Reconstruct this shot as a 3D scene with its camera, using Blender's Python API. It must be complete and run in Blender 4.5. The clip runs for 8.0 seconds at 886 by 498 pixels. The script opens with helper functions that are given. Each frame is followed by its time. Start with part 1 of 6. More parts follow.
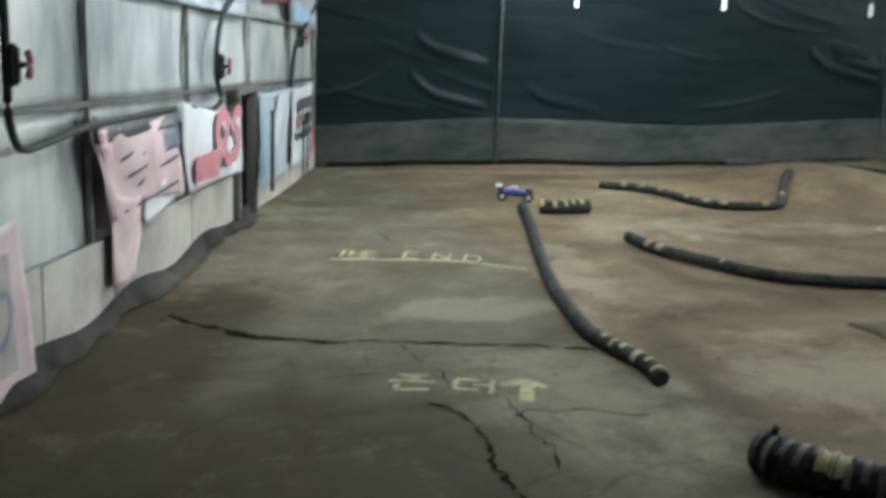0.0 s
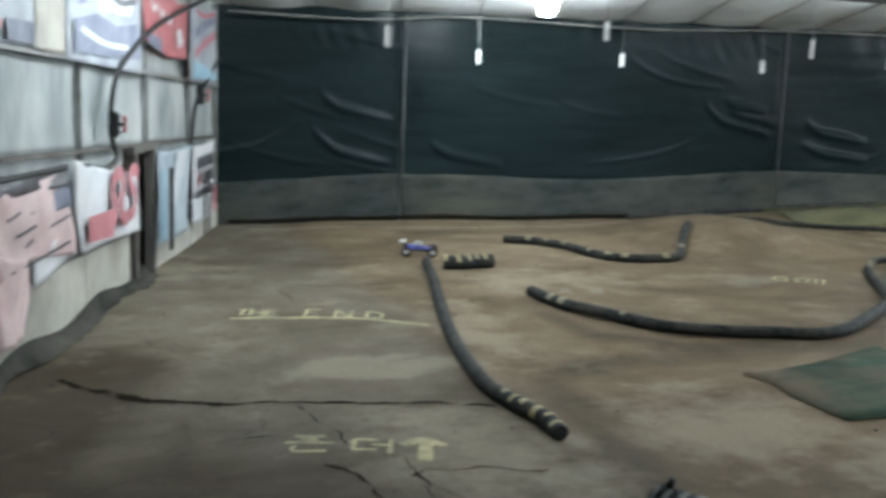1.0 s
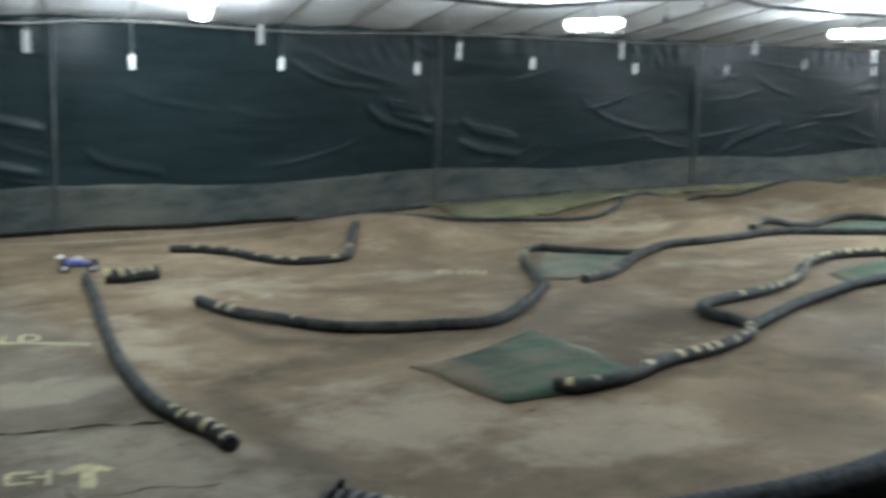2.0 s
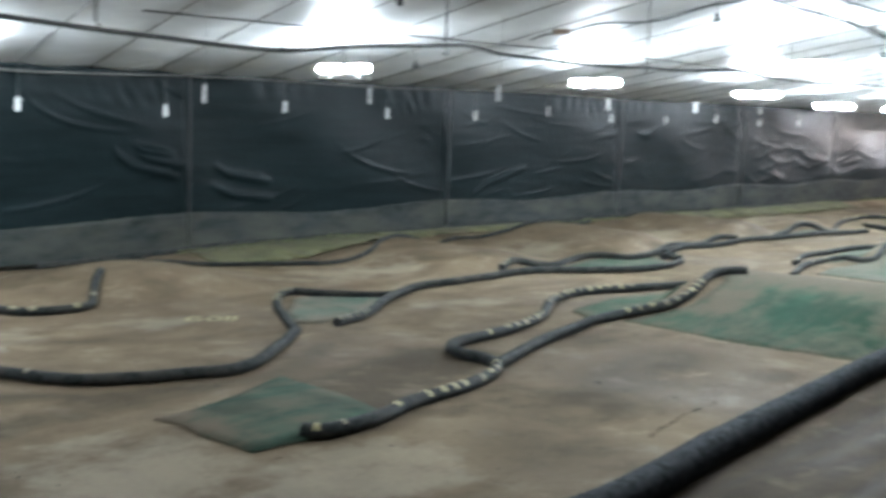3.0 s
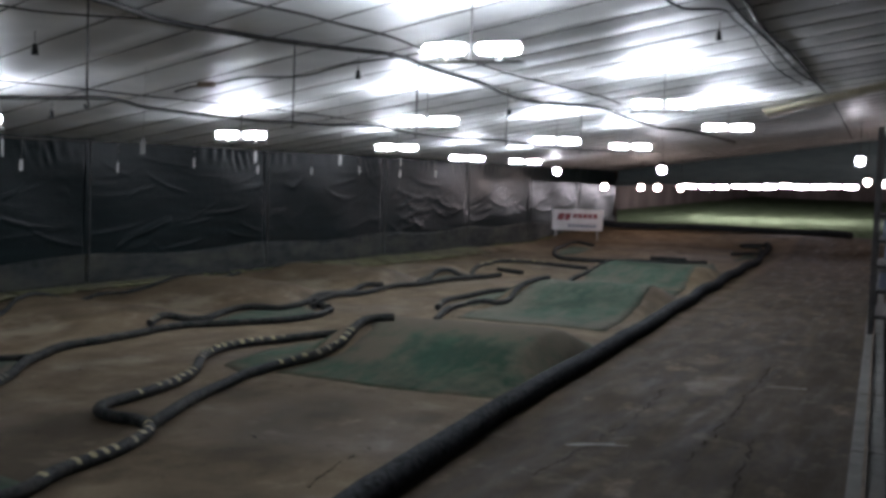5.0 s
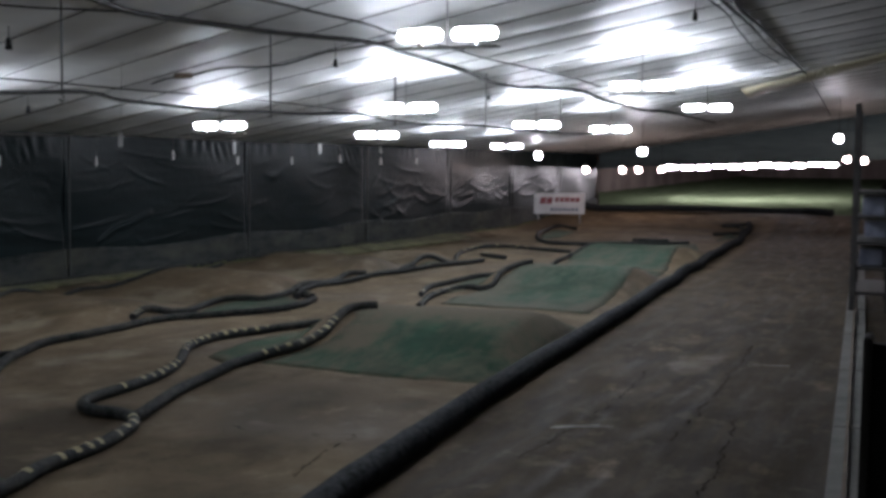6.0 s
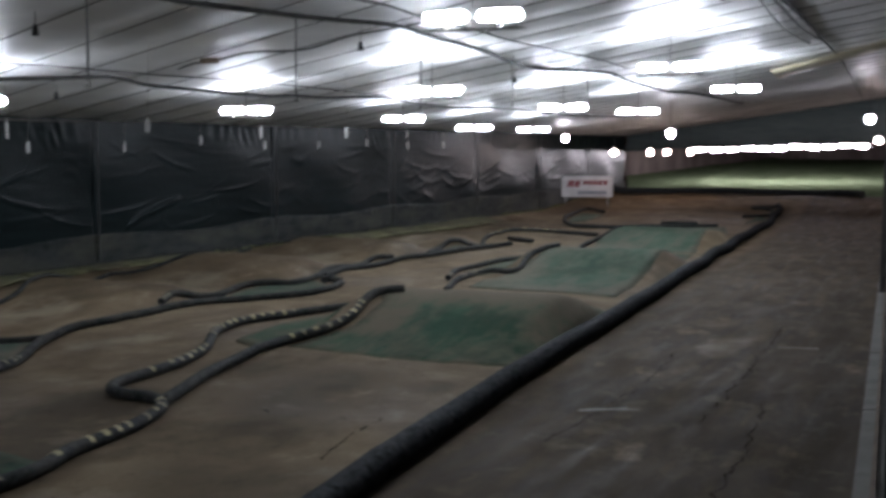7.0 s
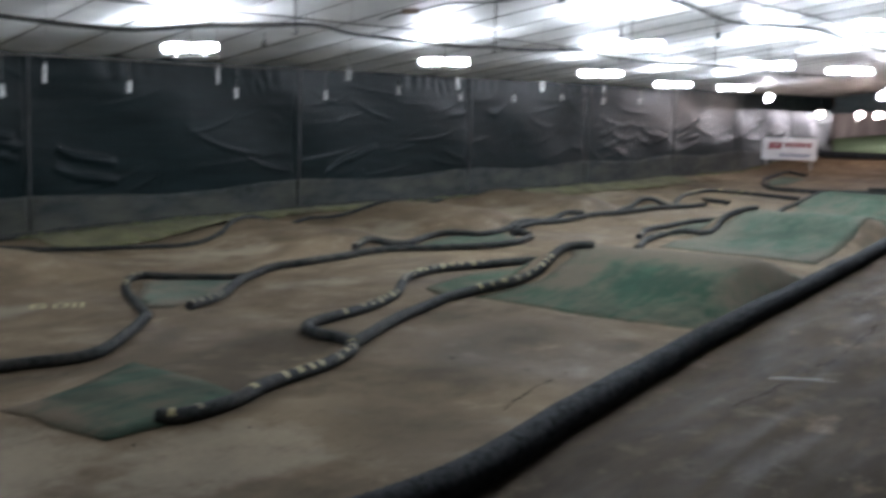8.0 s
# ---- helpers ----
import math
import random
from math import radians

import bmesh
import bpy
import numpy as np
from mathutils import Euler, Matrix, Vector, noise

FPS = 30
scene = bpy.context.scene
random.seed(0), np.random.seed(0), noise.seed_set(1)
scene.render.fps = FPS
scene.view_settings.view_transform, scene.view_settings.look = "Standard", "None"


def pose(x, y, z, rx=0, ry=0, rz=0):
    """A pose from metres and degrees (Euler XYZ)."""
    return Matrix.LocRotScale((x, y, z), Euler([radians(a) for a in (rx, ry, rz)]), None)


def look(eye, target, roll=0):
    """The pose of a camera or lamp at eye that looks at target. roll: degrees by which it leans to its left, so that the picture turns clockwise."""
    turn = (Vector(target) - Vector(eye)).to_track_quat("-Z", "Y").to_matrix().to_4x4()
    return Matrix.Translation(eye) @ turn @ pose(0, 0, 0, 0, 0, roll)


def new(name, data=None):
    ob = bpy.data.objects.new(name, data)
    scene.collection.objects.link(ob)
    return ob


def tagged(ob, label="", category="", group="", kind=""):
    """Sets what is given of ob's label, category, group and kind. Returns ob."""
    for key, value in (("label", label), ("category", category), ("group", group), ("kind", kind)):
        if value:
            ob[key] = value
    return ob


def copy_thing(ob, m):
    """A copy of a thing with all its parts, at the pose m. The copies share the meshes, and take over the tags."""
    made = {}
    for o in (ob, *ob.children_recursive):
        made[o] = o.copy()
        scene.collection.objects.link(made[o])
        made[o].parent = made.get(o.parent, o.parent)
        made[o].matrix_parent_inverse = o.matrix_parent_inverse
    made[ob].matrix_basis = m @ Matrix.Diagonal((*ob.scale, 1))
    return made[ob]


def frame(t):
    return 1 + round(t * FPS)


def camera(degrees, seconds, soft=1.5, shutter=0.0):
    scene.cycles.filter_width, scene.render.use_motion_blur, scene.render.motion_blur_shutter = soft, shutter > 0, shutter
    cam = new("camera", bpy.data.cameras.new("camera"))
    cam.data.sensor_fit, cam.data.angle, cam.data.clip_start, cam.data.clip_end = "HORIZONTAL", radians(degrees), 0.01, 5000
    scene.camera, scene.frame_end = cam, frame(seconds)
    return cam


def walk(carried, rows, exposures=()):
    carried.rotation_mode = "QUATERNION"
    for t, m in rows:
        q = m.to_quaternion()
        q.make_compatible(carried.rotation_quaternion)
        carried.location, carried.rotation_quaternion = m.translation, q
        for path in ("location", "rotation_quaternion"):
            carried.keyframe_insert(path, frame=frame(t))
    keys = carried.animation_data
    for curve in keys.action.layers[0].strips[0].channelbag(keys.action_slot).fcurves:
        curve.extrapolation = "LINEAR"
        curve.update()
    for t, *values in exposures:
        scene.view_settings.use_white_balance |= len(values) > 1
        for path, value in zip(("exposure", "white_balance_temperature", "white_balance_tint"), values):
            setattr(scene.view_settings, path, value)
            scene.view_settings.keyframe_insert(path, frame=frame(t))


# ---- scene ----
cam = camera(42.6, 8.0, soft=3.5, shutter=0.6)
PATH = [
    (0, (-0.016, 0.047, 2.457), (2.624, 9.442, 0.277), 2.15),
    (0.5, (0.036, 0.070, 2.464), (3.073, 9.420, 0.634), 2.59),
    (1, (0.105, 0.063, 2.469), (3.481, 9.324, 0.786), 2.12),
    (1.5, (0.201, 0.045, 2.466), (4.742, 8.810, 0.865), 0.88),
    (1.7, (0.204, 0.057, 2.470), (5.323, 8.491, 0.841), 1.17),
    (2.8, (0.337, 0.019, 2.497), (7.493, 6.904, 1.318), 1.75),
    (3, (0.355, -0.019, 2.488), (7.768, 6.596, 1.352), 2.04),
    (3.5, (0.337, -0.033, 2.518), (8.655, 5.429, 1.521), 0.07),
    (4, (0.319, -0.005, 2.530), (9.117, 4.673, 1.680), 2.31),
    (4.5, (0.283, 0.006, 2.529), (9.261, 4.354, 1.836), 2.44),
    (5, (0.261, -0.037, 2.535), (9.369, 4.050, 1.936), 1.97),
    (6.5, (0.274, -0.073, 2.525), (9.418, 3.903, 1.762), 0.23),
    (7, (0.296, -0.079, 2.519), (9.344, 4.092, 1.665), 0.31),
    (7.5, (0.294, -0.065, 2.514), (8.993, 4.764, 1.517), 1.22),
    (8, (0.295, -0.052, 2.499), (8.494, 5.529, 1.222), 1.83),
]
EXPOSURES = [(0.0, 1.0, 6100, 10), (1.0, 0.9, 6000, 10), (1.5, 1.05, 5900, 11), (3.0, 1.0, 5800, 11), (3.5, 0.55, 5750, 12), (4.0, -0.1, 5900, 15), (4.5, -0.55, 5950, 18), (5.0, -0.9, 6000, 20), (6.5, -0.95, 6000, 20), (7.0, -0.8, 6000, 20), (7.5, -0.55, 6000, 19), (8.0, 0.1, 5950, 18)]
walk(cam, [(t, look(eye, target, roll)) for t, eye, target, roll in PATH], EXPOSURES)

# ---- light: night outside, only the hanging lamps light the hall ----
world = bpy.data.worlds.new("night")
scene.world = world
world.use_nodes = True
world.node_tree.nodes["Background"].inputs[0].default_value = (0.35, 0.42, 0.5, 1)
world.node_tree.nodes["Background"].inputs[1].default_value = 0.01
LAMP, FAR_LAMP, WARM_LAMP, ROUND_LAMP = 320.0, 250.0, 110.0, 260.0


# ---- materials ----
def material(name, colour, rough=0.7, metal=0.0, spec=0.4):
    m = bpy.data.materials.new(name)
    m.use_nodes = True
    b = m.node_tree.nodes["Principled BSDF"]
    b.inputs["Base Color"].default_value = (*colour, 1)
    b.inputs["Roughness"].default_value = rough
    b.inputs["Metallic"].default_value = metal
    b.inputs["Specular IOR Level"].default_value = spec
    return m


def node(m, kind, **values):
    n = m.node_tree.nodes.new(kind)
    for key, v in values.items():
        n.inputs[key.replace("_", " ")].default_value = v
    return n


def link(m, a, b):
    m.node_tree.links.new(a, b)


def coords(m, scale=(1, 1, 1), world_space=True):
    if world_space:
        src = m.node_tree.nodes.new("ShaderNodeNewGeometry").outputs["Position"]
    else:
        src = m.node_tree.nodes.new("ShaderNodeTexCoord").outputs["Object"]
    n = m.node_tree.nodes.new("ShaderNodeMapping")
    n.inputs["Scale"].default_value = scale
    link(m, src, n.inputs["Vector"])
    return n.outputs["Vector"]


def noise_tex(m, vec, scale, detail=5.0, rough=0.6):
    n = node(m, "ShaderNodeTexNoise", Scale=scale, Detail=detail, Roughness=rough)
    link(m, vec, n.inputs["Vector"])
    return n.outputs["Fac"]


def ramp(m, fac, stops):
    n = m.node_tree.nodes.new("ShaderNodeValToRGB")
    link(m, fac, n.inputs["Fac"])
    e = n.color_ramp.elements
    while len(e) < len(stops):
        e.new(0.5)
    for el, (p, c) in zip(e, stops):
        el.position, el.color = p, ((*c, 1) if len(c) == 3 else c)
    return n.outputs["Color"]


def mix(m, fac, a, b, mode="MIX"):
    n = m.node_tree.nodes.new("ShaderNodeMix")
    n.data_type, n.blend_type = "RGBA", mode
    for value, sock in ((fac, n.inputs[0]), (a, n.inputs[6]), (b, n.inputs[7])):
        if isinstance(value, (int, float)):
            sock.default_value = value
        elif isinstance(value, tuple):
            sock.default_value = (*value, 1)
        else:
            link(m, value, sock)
    return n.outputs[2]


def bump(m, fac, strength=0.3, distance=0.02):
    n = node(m, "ShaderNodeBump", Strength=strength, Distance=distance)
    link(m, fac, n.inputs["Height"])
    link(m, n.outputs["Normal"], m.node_tree.nodes["Principled BSDF"].inputs["Normal"])


def base(m, colour):
    link(m, colour, m.node_tree.nodes["Principled BSDF"].inputs["Base Color"])


def rough(m, fac):
    link(m, fac, m.node_tree.nodes["Principled BSDF"].inputs["Roughness"])


def worn(name, a, b, scale=3.0, r=0.7, metal=0.0, relief=0.2, stretch=(1, 1, 1), grime=None, spec=0.4):
    """Two tones blended by noise at two sizes, with fine relief."""
    m = material(name, a, r, metal, spec)
    v = coords(m, stretch)
    c = ramp(m, noise_tex(m, v, scale), [(0.35, a), (0.68, b)])
    if grime:
        c = mix(m, ramp(m, noise_tex(m, v, scale * 0.27, 4), [(0.45, (0, 0, 0)), (0.72, (0.8, 0.8, 0.8))]), c, grime)
    base(m, c)
    if relief:
        bump(m, noise_tex(m, v, scale * 14, 4), relief, 0.01)
    return m


def axis(m, which):
    n = m.node_tree.nodes.new("ShaderNodeSeparateXYZ")
    link(m, m.node_tree.nodes.new("ShaderNodeNewGeometry").outputs["Position"], n.inputs[0])
    return n.outputs["XYZ".index(which)]


def span(m, value, a, b):
    n = m.node_tree.nodes.new("ShaderNodeMapRange")
    n.interpolation_type = "SMOOTHSTEP"
    link(m, value, n.inputs["Value"])
    n.inputs["From Min"].default_value, n.inputs["From Max"].default_value = a, b
    return n.outputs["Result"]


def dirt_material():
    m = material("packed_dirt", (0.173, 0.131, 0.085), 0.85, 0.0, 0.05)
    v = coords(m)
    large = noise_tex(m, v, 0.28, 4)
    mid = noise_tex(m, v, 1.5, 7, 0.68)
    fine = noise_tex(m, v, 26, 6, 0.7)
    dust = ramp(m, large, [(0.36, (0.087, 0.064, 0.041)), (0.5, (0.128, 0.097, 0.062)), (0.66, (0.187, 0.144, 0.094))])
    dust = mix(m, 0.42, dust, ramp(m, mid, [(0.34, (0.054, 0.039, 0.026)), (0.5, (0.130, 0.097, 0.062)), (0.70, (0.211, 0.161, 0.106))]))
    # grey cracked slab by the entry
    slab = ramp(m, mid, [(0.33, (0.076, 0.064, 0.047)), (0.5, (0.116, 0.099, 0.074)), (0.70, (0.170, 0.147, 0.112))])
    slab = mix(m, 0.35, slab, ramp(m, large, [(0.4, (0.080, 0.067, 0.049)), (0.62, (0.185, 0.160, 0.122))]))
    bent = node(m, "ShaderNodeMapping")
    link(m, mix(m, 0.14, v, mix(m, 0.4, node_colour(m, v, 1.3), node_colour(m, v, 7.0))), bent.inputs["Vector"])
    cell = node(m, "ShaderNodeTexVoronoi", Scale=0.6)
    cell.feature = "DISTANCE_TO_EDGE"
    link(m, bent.outputs["Vector"], cell.inputs["Vector"])
    crack = ramp(m, cell.outputs["Distance"], [(0.0, (1, 1, 1)), (0.007, (0, 0, 0))])
    patchy = ramp(m, noise_tex(m, v, 0.6, 3), [(0.46, (0, 0, 0)), (0.62, (0.6, 0.6, 0.6))])
    slab = mix(m, mix(m, 1.0, crack, patchy, "MULTIPLY"), slab, (0.029, 0.023, 0.016))
    edge = m.node_tree.nodes.new("ShaderNodeMath")
    edge.operation = "ADD"
    link(m, axis(m, "X"), edge.inputs[0])
    link(m, large, edge.inputs[1])
    c = mix(m, span(m, edge.outputs[0], 4.3, 3.6), dust, slab)
    # damp, tyre-polished straight with long streaks
    streak = noise_tex(m, coords(m, (0.35, 3.0, 1)), 1.6, 6)
    damp = ramp(m, streak, [(0.37, (0.027, 0.020, 0.013)), (0.52, (0.055, 0.042, 0.029)), (0.68, (0.100, 0.079, 0.055))])
    damp = mix(m, 0.45, damp, ramp(m, noise_tex(m, coords(m, (0.6, 1.5, 1)), 1.7, 7, 0.66), [(0.36, (0.030, 0.022, 0.015)), (0.5, (0.066, 0.050, 0.035)), (0.66, (0.112, 0.087, 0.062))]))
    crumbs = noise_tex(m, v, 8.0, 6, 0.75)
    lane = m.node_tree.nodes.new("ShaderNodeMath")
    lane.operation = "MULTIPLY_ADD"
    link(m, axis(m, "X"), lane.inputs[0])
    lane.inputs[1].default_value = -0.05
    link(m, axis(m, "Y"), lane.inputs[2])
    on_lane = mix(m, span(m, lane.outputs[0], 3.8, 3.3), (0, 0, 0), span(m, axis(m, "X"), 3.0, 6.0))
    c = mix(m, on_lane, c, damp)
    # dark swept lines where cars pass, and scuffed pale patches
    sweep = ramp(m, noise_tex(m, coords(m, (0.8, 1.1, 1)), 0.8, 5), [(0.5, (0, 0, 0)), (0.66, (0.7, 0.7, 0.7))])
    c = mix(m, sweep, c, (0.052, 0.038, 0.023))
    scuff = ramp(m, noise_tex(m, coords(m, (0.8, 1.2, 1)), 1.1, 6, 0.7), [(0.60, (0, 0, 0)), (0.72, (0.45, 0.45, 0.45))])
    c = mix(m, scuff, c, (0.303, 0.228, 0.150))
    c = mix(m, ramp(m, crumbs, [(0.30, (0.55, 0.55, 0.55)), (0.42, (0, 0, 0))]), c, (0.031, 0.023, 0.015))
    # swept lanes with painted-in dimness, dust with painted-in lit spots, by ground attribute
    swept_dim = m.node_tree.nodes.new("ShaderNodeAttribute")
    swept_dim.attribute_name = "swept_dim"
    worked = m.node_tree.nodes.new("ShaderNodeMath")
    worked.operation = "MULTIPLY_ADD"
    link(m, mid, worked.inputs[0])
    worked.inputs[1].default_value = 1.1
    link(m, swept_dim.outputs["Fac"], worked.inputs[2])
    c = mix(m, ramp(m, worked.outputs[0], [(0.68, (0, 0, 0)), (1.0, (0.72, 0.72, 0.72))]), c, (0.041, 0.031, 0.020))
    dusty = m.node_tree.nodes.new("ShaderNodeAttribute")
    dusty.attribute_name = "dusty"
    loose = m.node_tree.nodes.new("ShaderNodeMath")
    loose.operation = "MULTIPLY_ADD"
    link(m, mid, loose.inputs[0])
    loose.inputs[1].default_value = 1.3
    link(m, dusty.outputs["Fac"], loose.inputs[2])
    c = mix(m, ramp(m, loose.outputs[0], [(0.72, (0, 0, 0)), (1.0, (0.45, 0.45, 0.45))]), c, (0.26, 0.22, 0.165))
    base(m, mix(m, ramp(m, fine, [(0.42, (0, 0, 0)), (0.62, (0.35, 0.35, 0.35))]), c, mix(m, 0.45, c, (0.043, 0.033, 0.022))))
    bump(m, mix(m, 0.5, mid, fine), 0.4, 0.025)
    rough(m, ramp(m, mix(m, on_lane, large, streak), [(0.35, (0.62, 0.62, 0.62)), (0.6, (0.95, 0.95, 0.95))]))
    return m


def node_colour(m, vec, scale):
    n = node(m, "ShaderNodeTexNoise", Scale=scale, Detail=4.0)
    link(m, vec, n.inputs["Vector"])
    return n.outputs["Color"]


def plastic_sheet(name, a, b, r, streaks=(0.5, 0.5, 4.0), spec=0.5):
    m = material(name, a, r, 0, spec)
    v = coords(m, streaks)
    base(m, ramp(m, noise_tex(m, v, 1.3, 5), [(0.3, a), (0.72, b)]))
    bump(m, noise_tex(m, coords(m, (1, 1, 1)), 4.0, 3), 0.14, 0.03)
    return m


def carpet_material(name, a, b, dirt):
    """Short-pile carpet, trodden in and worn bare towards its rim (the wear attribute)."""
    m = material(name, a, 0.95, 0, 0.05)
    v = coords(m)
    c = ramp(m, noise_tex(m, v, 2.2, 6, 0.7), [(0.35, a), (0.65, b)])
    c = mix(m, ramp(m, noise_tex(m, coords(m, (0.7, 2.0, 1)), 1.3, 7, 0.72), [(0.41, (0, 0, 0)), (0.58, (0.68, 0.68, 0.68))]), c, dirt)
    c = mix(m, ramp(m, noise_tex(m, coords(m, (1.6, 0.7, 1)), 0.5, 5, 0.6), [(0.5, (0, 0, 0)), (0.62, (0.65, 0.65, 0.65))]), c, (a[0] * 0.62, a[1] * 0.66, a[2] * 0.62))
    wear = m.node_tree.nodes.new("ShaderNodeAttribute")
    wear.attribute_name = "wear"
    total = m.node_tree.nodes.new("ShaderNodeMath")
    total.operation = "ADD"
    link(m, wear.outputs["Fac"], total.inputs[0])
    link(m, noise_tex(m, v, 3.5, 6, 0.7), total.inputs[1])
    c = mix(m, ramp(m, total.outputs[0], [(0.6, (0, 0, 0)), (0.98, (0.95, 0.95, 0.95))]), c, dirt)
    # deeper green patches, also painted for the shaded faces of the jumps
    deep = m.node_tree.nodes.new("ShaderNodeAttribute")
    deep.attribute_name = "fresh_shade"
    deep_mask = m.node_tree.nodes.new("ShaderNodeMath")
    deep_mask.operation = "ADD"
    link(m, deep.outputs["Fac"], deep_mask.inputs[0])
    link(m, noise_tex(m, coords(m, (0.8, 1.6, 1)), 2.6, 6, 0.7), deep_mask.inputs[1])
    c = mix(m, ramp(m, deep_mask.outputs[0], [(0.70, (0, 0, 0)), (1.02, (0.75, 0.75, 0.75))]), c, (0.020, 0.044, 0.029))
    base(m, c)
    bump(m, noise_tex(m, v, 70, 3), 0.4, 0.01)
    return m


def glow(name, colour, strength):
    m = bpy.data.materials.new(name)
    m.use_nodes = True
    m.node_tree.nodes.remove(m.node_tree.nodes["Principled BSDF"])
    e = m.node_tree.nodes.new("ShaderNodeEmission")
    e.inputs[0].default_value, e.inputs[1].default_value = (*colour, 1), strength
    link(m, e.outputs[0], m.node_tree.nodes["Material Output"].inputs[0])
    return m


DIRT = dirt_material()
BLACK_SHEET = plastic_sheet("black_sheet", (0.0050, 0.0088, 0.0093), (0.0108, 0.0172, 0.0188), 0.34, (0.5, 0.5, 4.0), 0.045)
DUSTY_SHEET = worn("dusty_sheet", (0.013, 0.0165, 0.016), (0.035, 0.039, 0.037), 3.0, 0.7, 0.0, 0.3, (0.7, 1.0, 2.0), (0.066, 0.064, 0.049), 0.12)
VALANCE = plastic_sheet("dark_valance", (0.10, 0.135, 0.14), (0.15, 0.185, 0.19), 0.7, (0.5, 0.5, 4.0), 0.1)
MILKY = worn("milky_sheet", (0.15, 0.168, 0.168), (0.32, 0.335, 0.328), 1.9, 0.35, 0.0, 0.1, (1.7, 1.7, 0.7), (0.55, 0.55, 0.52), 0.45)
CEILING = worn("silver_tarp", (0.66, 0.67, 0.66), (0.80, 0.81, 0.80), 1.2, 0.5, 0.0, 0.15, (1, 1, 1), (0.5, 0.5, 0.5))
CORRUGATED = worn("corrugated_sheet", (0.55, 0.50, 0.36), (0.65, 0.6, 0.45), 2.0, 0.5)
STEEL = worn("galvanised_steel", (0.18, 0.18, 0.175), (0.32, 0.32, 0.31), 6.0, 0.5, 0.3, 0.1, (1, 1, 1), (0.12, 0.09, 0.06))
DARK_STEEL = worn("dark_steel", (0.03, 0.03, 0.03), (0.06, 0.055, 0.05), 5.0, 0.55, 0.4, 0.1)
HOSE = worn("black_hose", (0.009, 0.0105, 0.0105), (0.038, 0.042, 0.041), 16.0, 0.7, 0.0, 0.4, (1, 1, 1), (0.056, 0.051, 0.043), 0.08)
THICK_HOSE = worn("thick_black_hose", (0.006, 0.007, 0.008), (0.042, 0.047, 0.052), 15.0, 0.7, 0.0, 0.5, (1, 1, 1), (0.034, 0.035, 0.036), 0.06)
YELLOW = worn("yellow_paint", (0.19, 0.16, 0.070), (0.35, 0.30, 0.155), 9.0, 0.7, 0.0, 0.2, (1, 1, 1), (0.20, 0.17, 0.12))
PALE_YELLOW = worn("pale_yellow_paint", (0.11, 0.095, 0.052), (0.24, 0.212, 0.125), 9.0, 0.75, 0.0, 0.2, (1, 1, 1), (0.16, 0.14, 0.11))
CARPET = carpet_material("green_carpet", (0.022, 0.050, 0.031), (0.040, 0.076, 0.050), (0.098, 0.083, 0.060))
TEAL_CARPET = carpet_material("teal_carpet", (0.041, 0.068, 0.048), (0.060, 0.092, 0.067), (0.105, 0.098, 0.075))
PALE_CARPET = carpet_material("faded_carpet", (0.055, 0.078, 0.060), (0.085, 0.105, 0.082), (0.125, 0.102, 0.078))
CHALK = worn("floor_paint", (0.24, 0.21, 0.105), (0.42, 0.37, 0.21), 14.0, 0.85, 0.0, 0.2, (1, 1, 1), (0.11, 0.096, 0.074))
WHITE_CHALK = worn("white_floor_paint", (0.15, 0.142, 0.122), (0.245, 0.233, 0.205), 14.0, 0.85, 0.0, 0.2, (1, 1, 1), (0.12, 0.1, 0.08))
# near-black for cracks, and for painted shade at the curtain's foot and doorway
CRACK_SHADE = material("crack_and_shade", (0.018, 0.015, 0.011), 1.0, 0.0, 0.0)
BOARD = worn("dusty_board", (0.25, 0.235, 0.205), (0.38, 0.36, 0.315), 2.0, 0.8, 0.0, 0.2, (1, 1, 1), (0.14, 0.125, 0.105))
PINK = worn("faded_pink_vinyl", (0.40, 0.275, 0.27), (0.54, 0.42, 0.41), 3.5, 0.5, 0.0, 0.1, (1, 1, 1), (0.30, 0.25, 0.235))
WHITE_VINYL = worn("white_vinyl", (0.40, 0.41, 0.425), (0.55, 0.56, 0.575), 2.5, 0.45, 0.0, 0.1, (1, 1, 1), (0.45, 0.43, 0.42))
PALE_BLUE = worn("pale_blue_vinyl", (0.23, 0.275, 0.305), (0.37, 0.405, 0.43), 2.5, 0.45, 0.0, 0.1)
SKY_BLUE = worn("sky_blue_vinyl", (0.17, 0.30, 0.38), (0.29, 0.40, 0.47), 2.5, 0.45, 0.0, 0.1)
SLATE = worn("slate_vinyl", (0.10, 0.11, 0.15), (0.20, 0.21, 0.26), 4.0, 0.5, 0.0, 0.1)
RED = worn("red_print", (0.27, 0.075, 0.08), (0.36, 0.14, 0.14), 4.0, 0.5, 0.0, 0.05)
MAROON = worn("maroon_print", (0.29, 0.10, 0.115), (0.38, 0.165, 0.175), 4.0, 0.5, 0.0, 0.05)
DEEP_RED = worn("deep_red_print", (0.13, 0.022, 0.028), (0.19, 0.04, 0.045), 4.0, 0.5, 0.0, 0.05)
BLACK_PRINT = worn("black_print", (0.04, 0.04, 0.045), (0.09, 0.09, 0.095), 4.0, 0.5, 0.0, 0.05)
POSTER = worn("faded_poster_vinyl", (0.20, 0.215, 0.24), (0.34, 0.355, 0.38), 2.5, 0.5, 0.0, 0.1, (1, 1, 1), (0.28, 0.27, 0.26))
PAPER = worn("white_card", (0.46, 0.465, 0.45), (0.60, 0.60, 0.58), 6.0, 0.7, 0.0, 0.05)
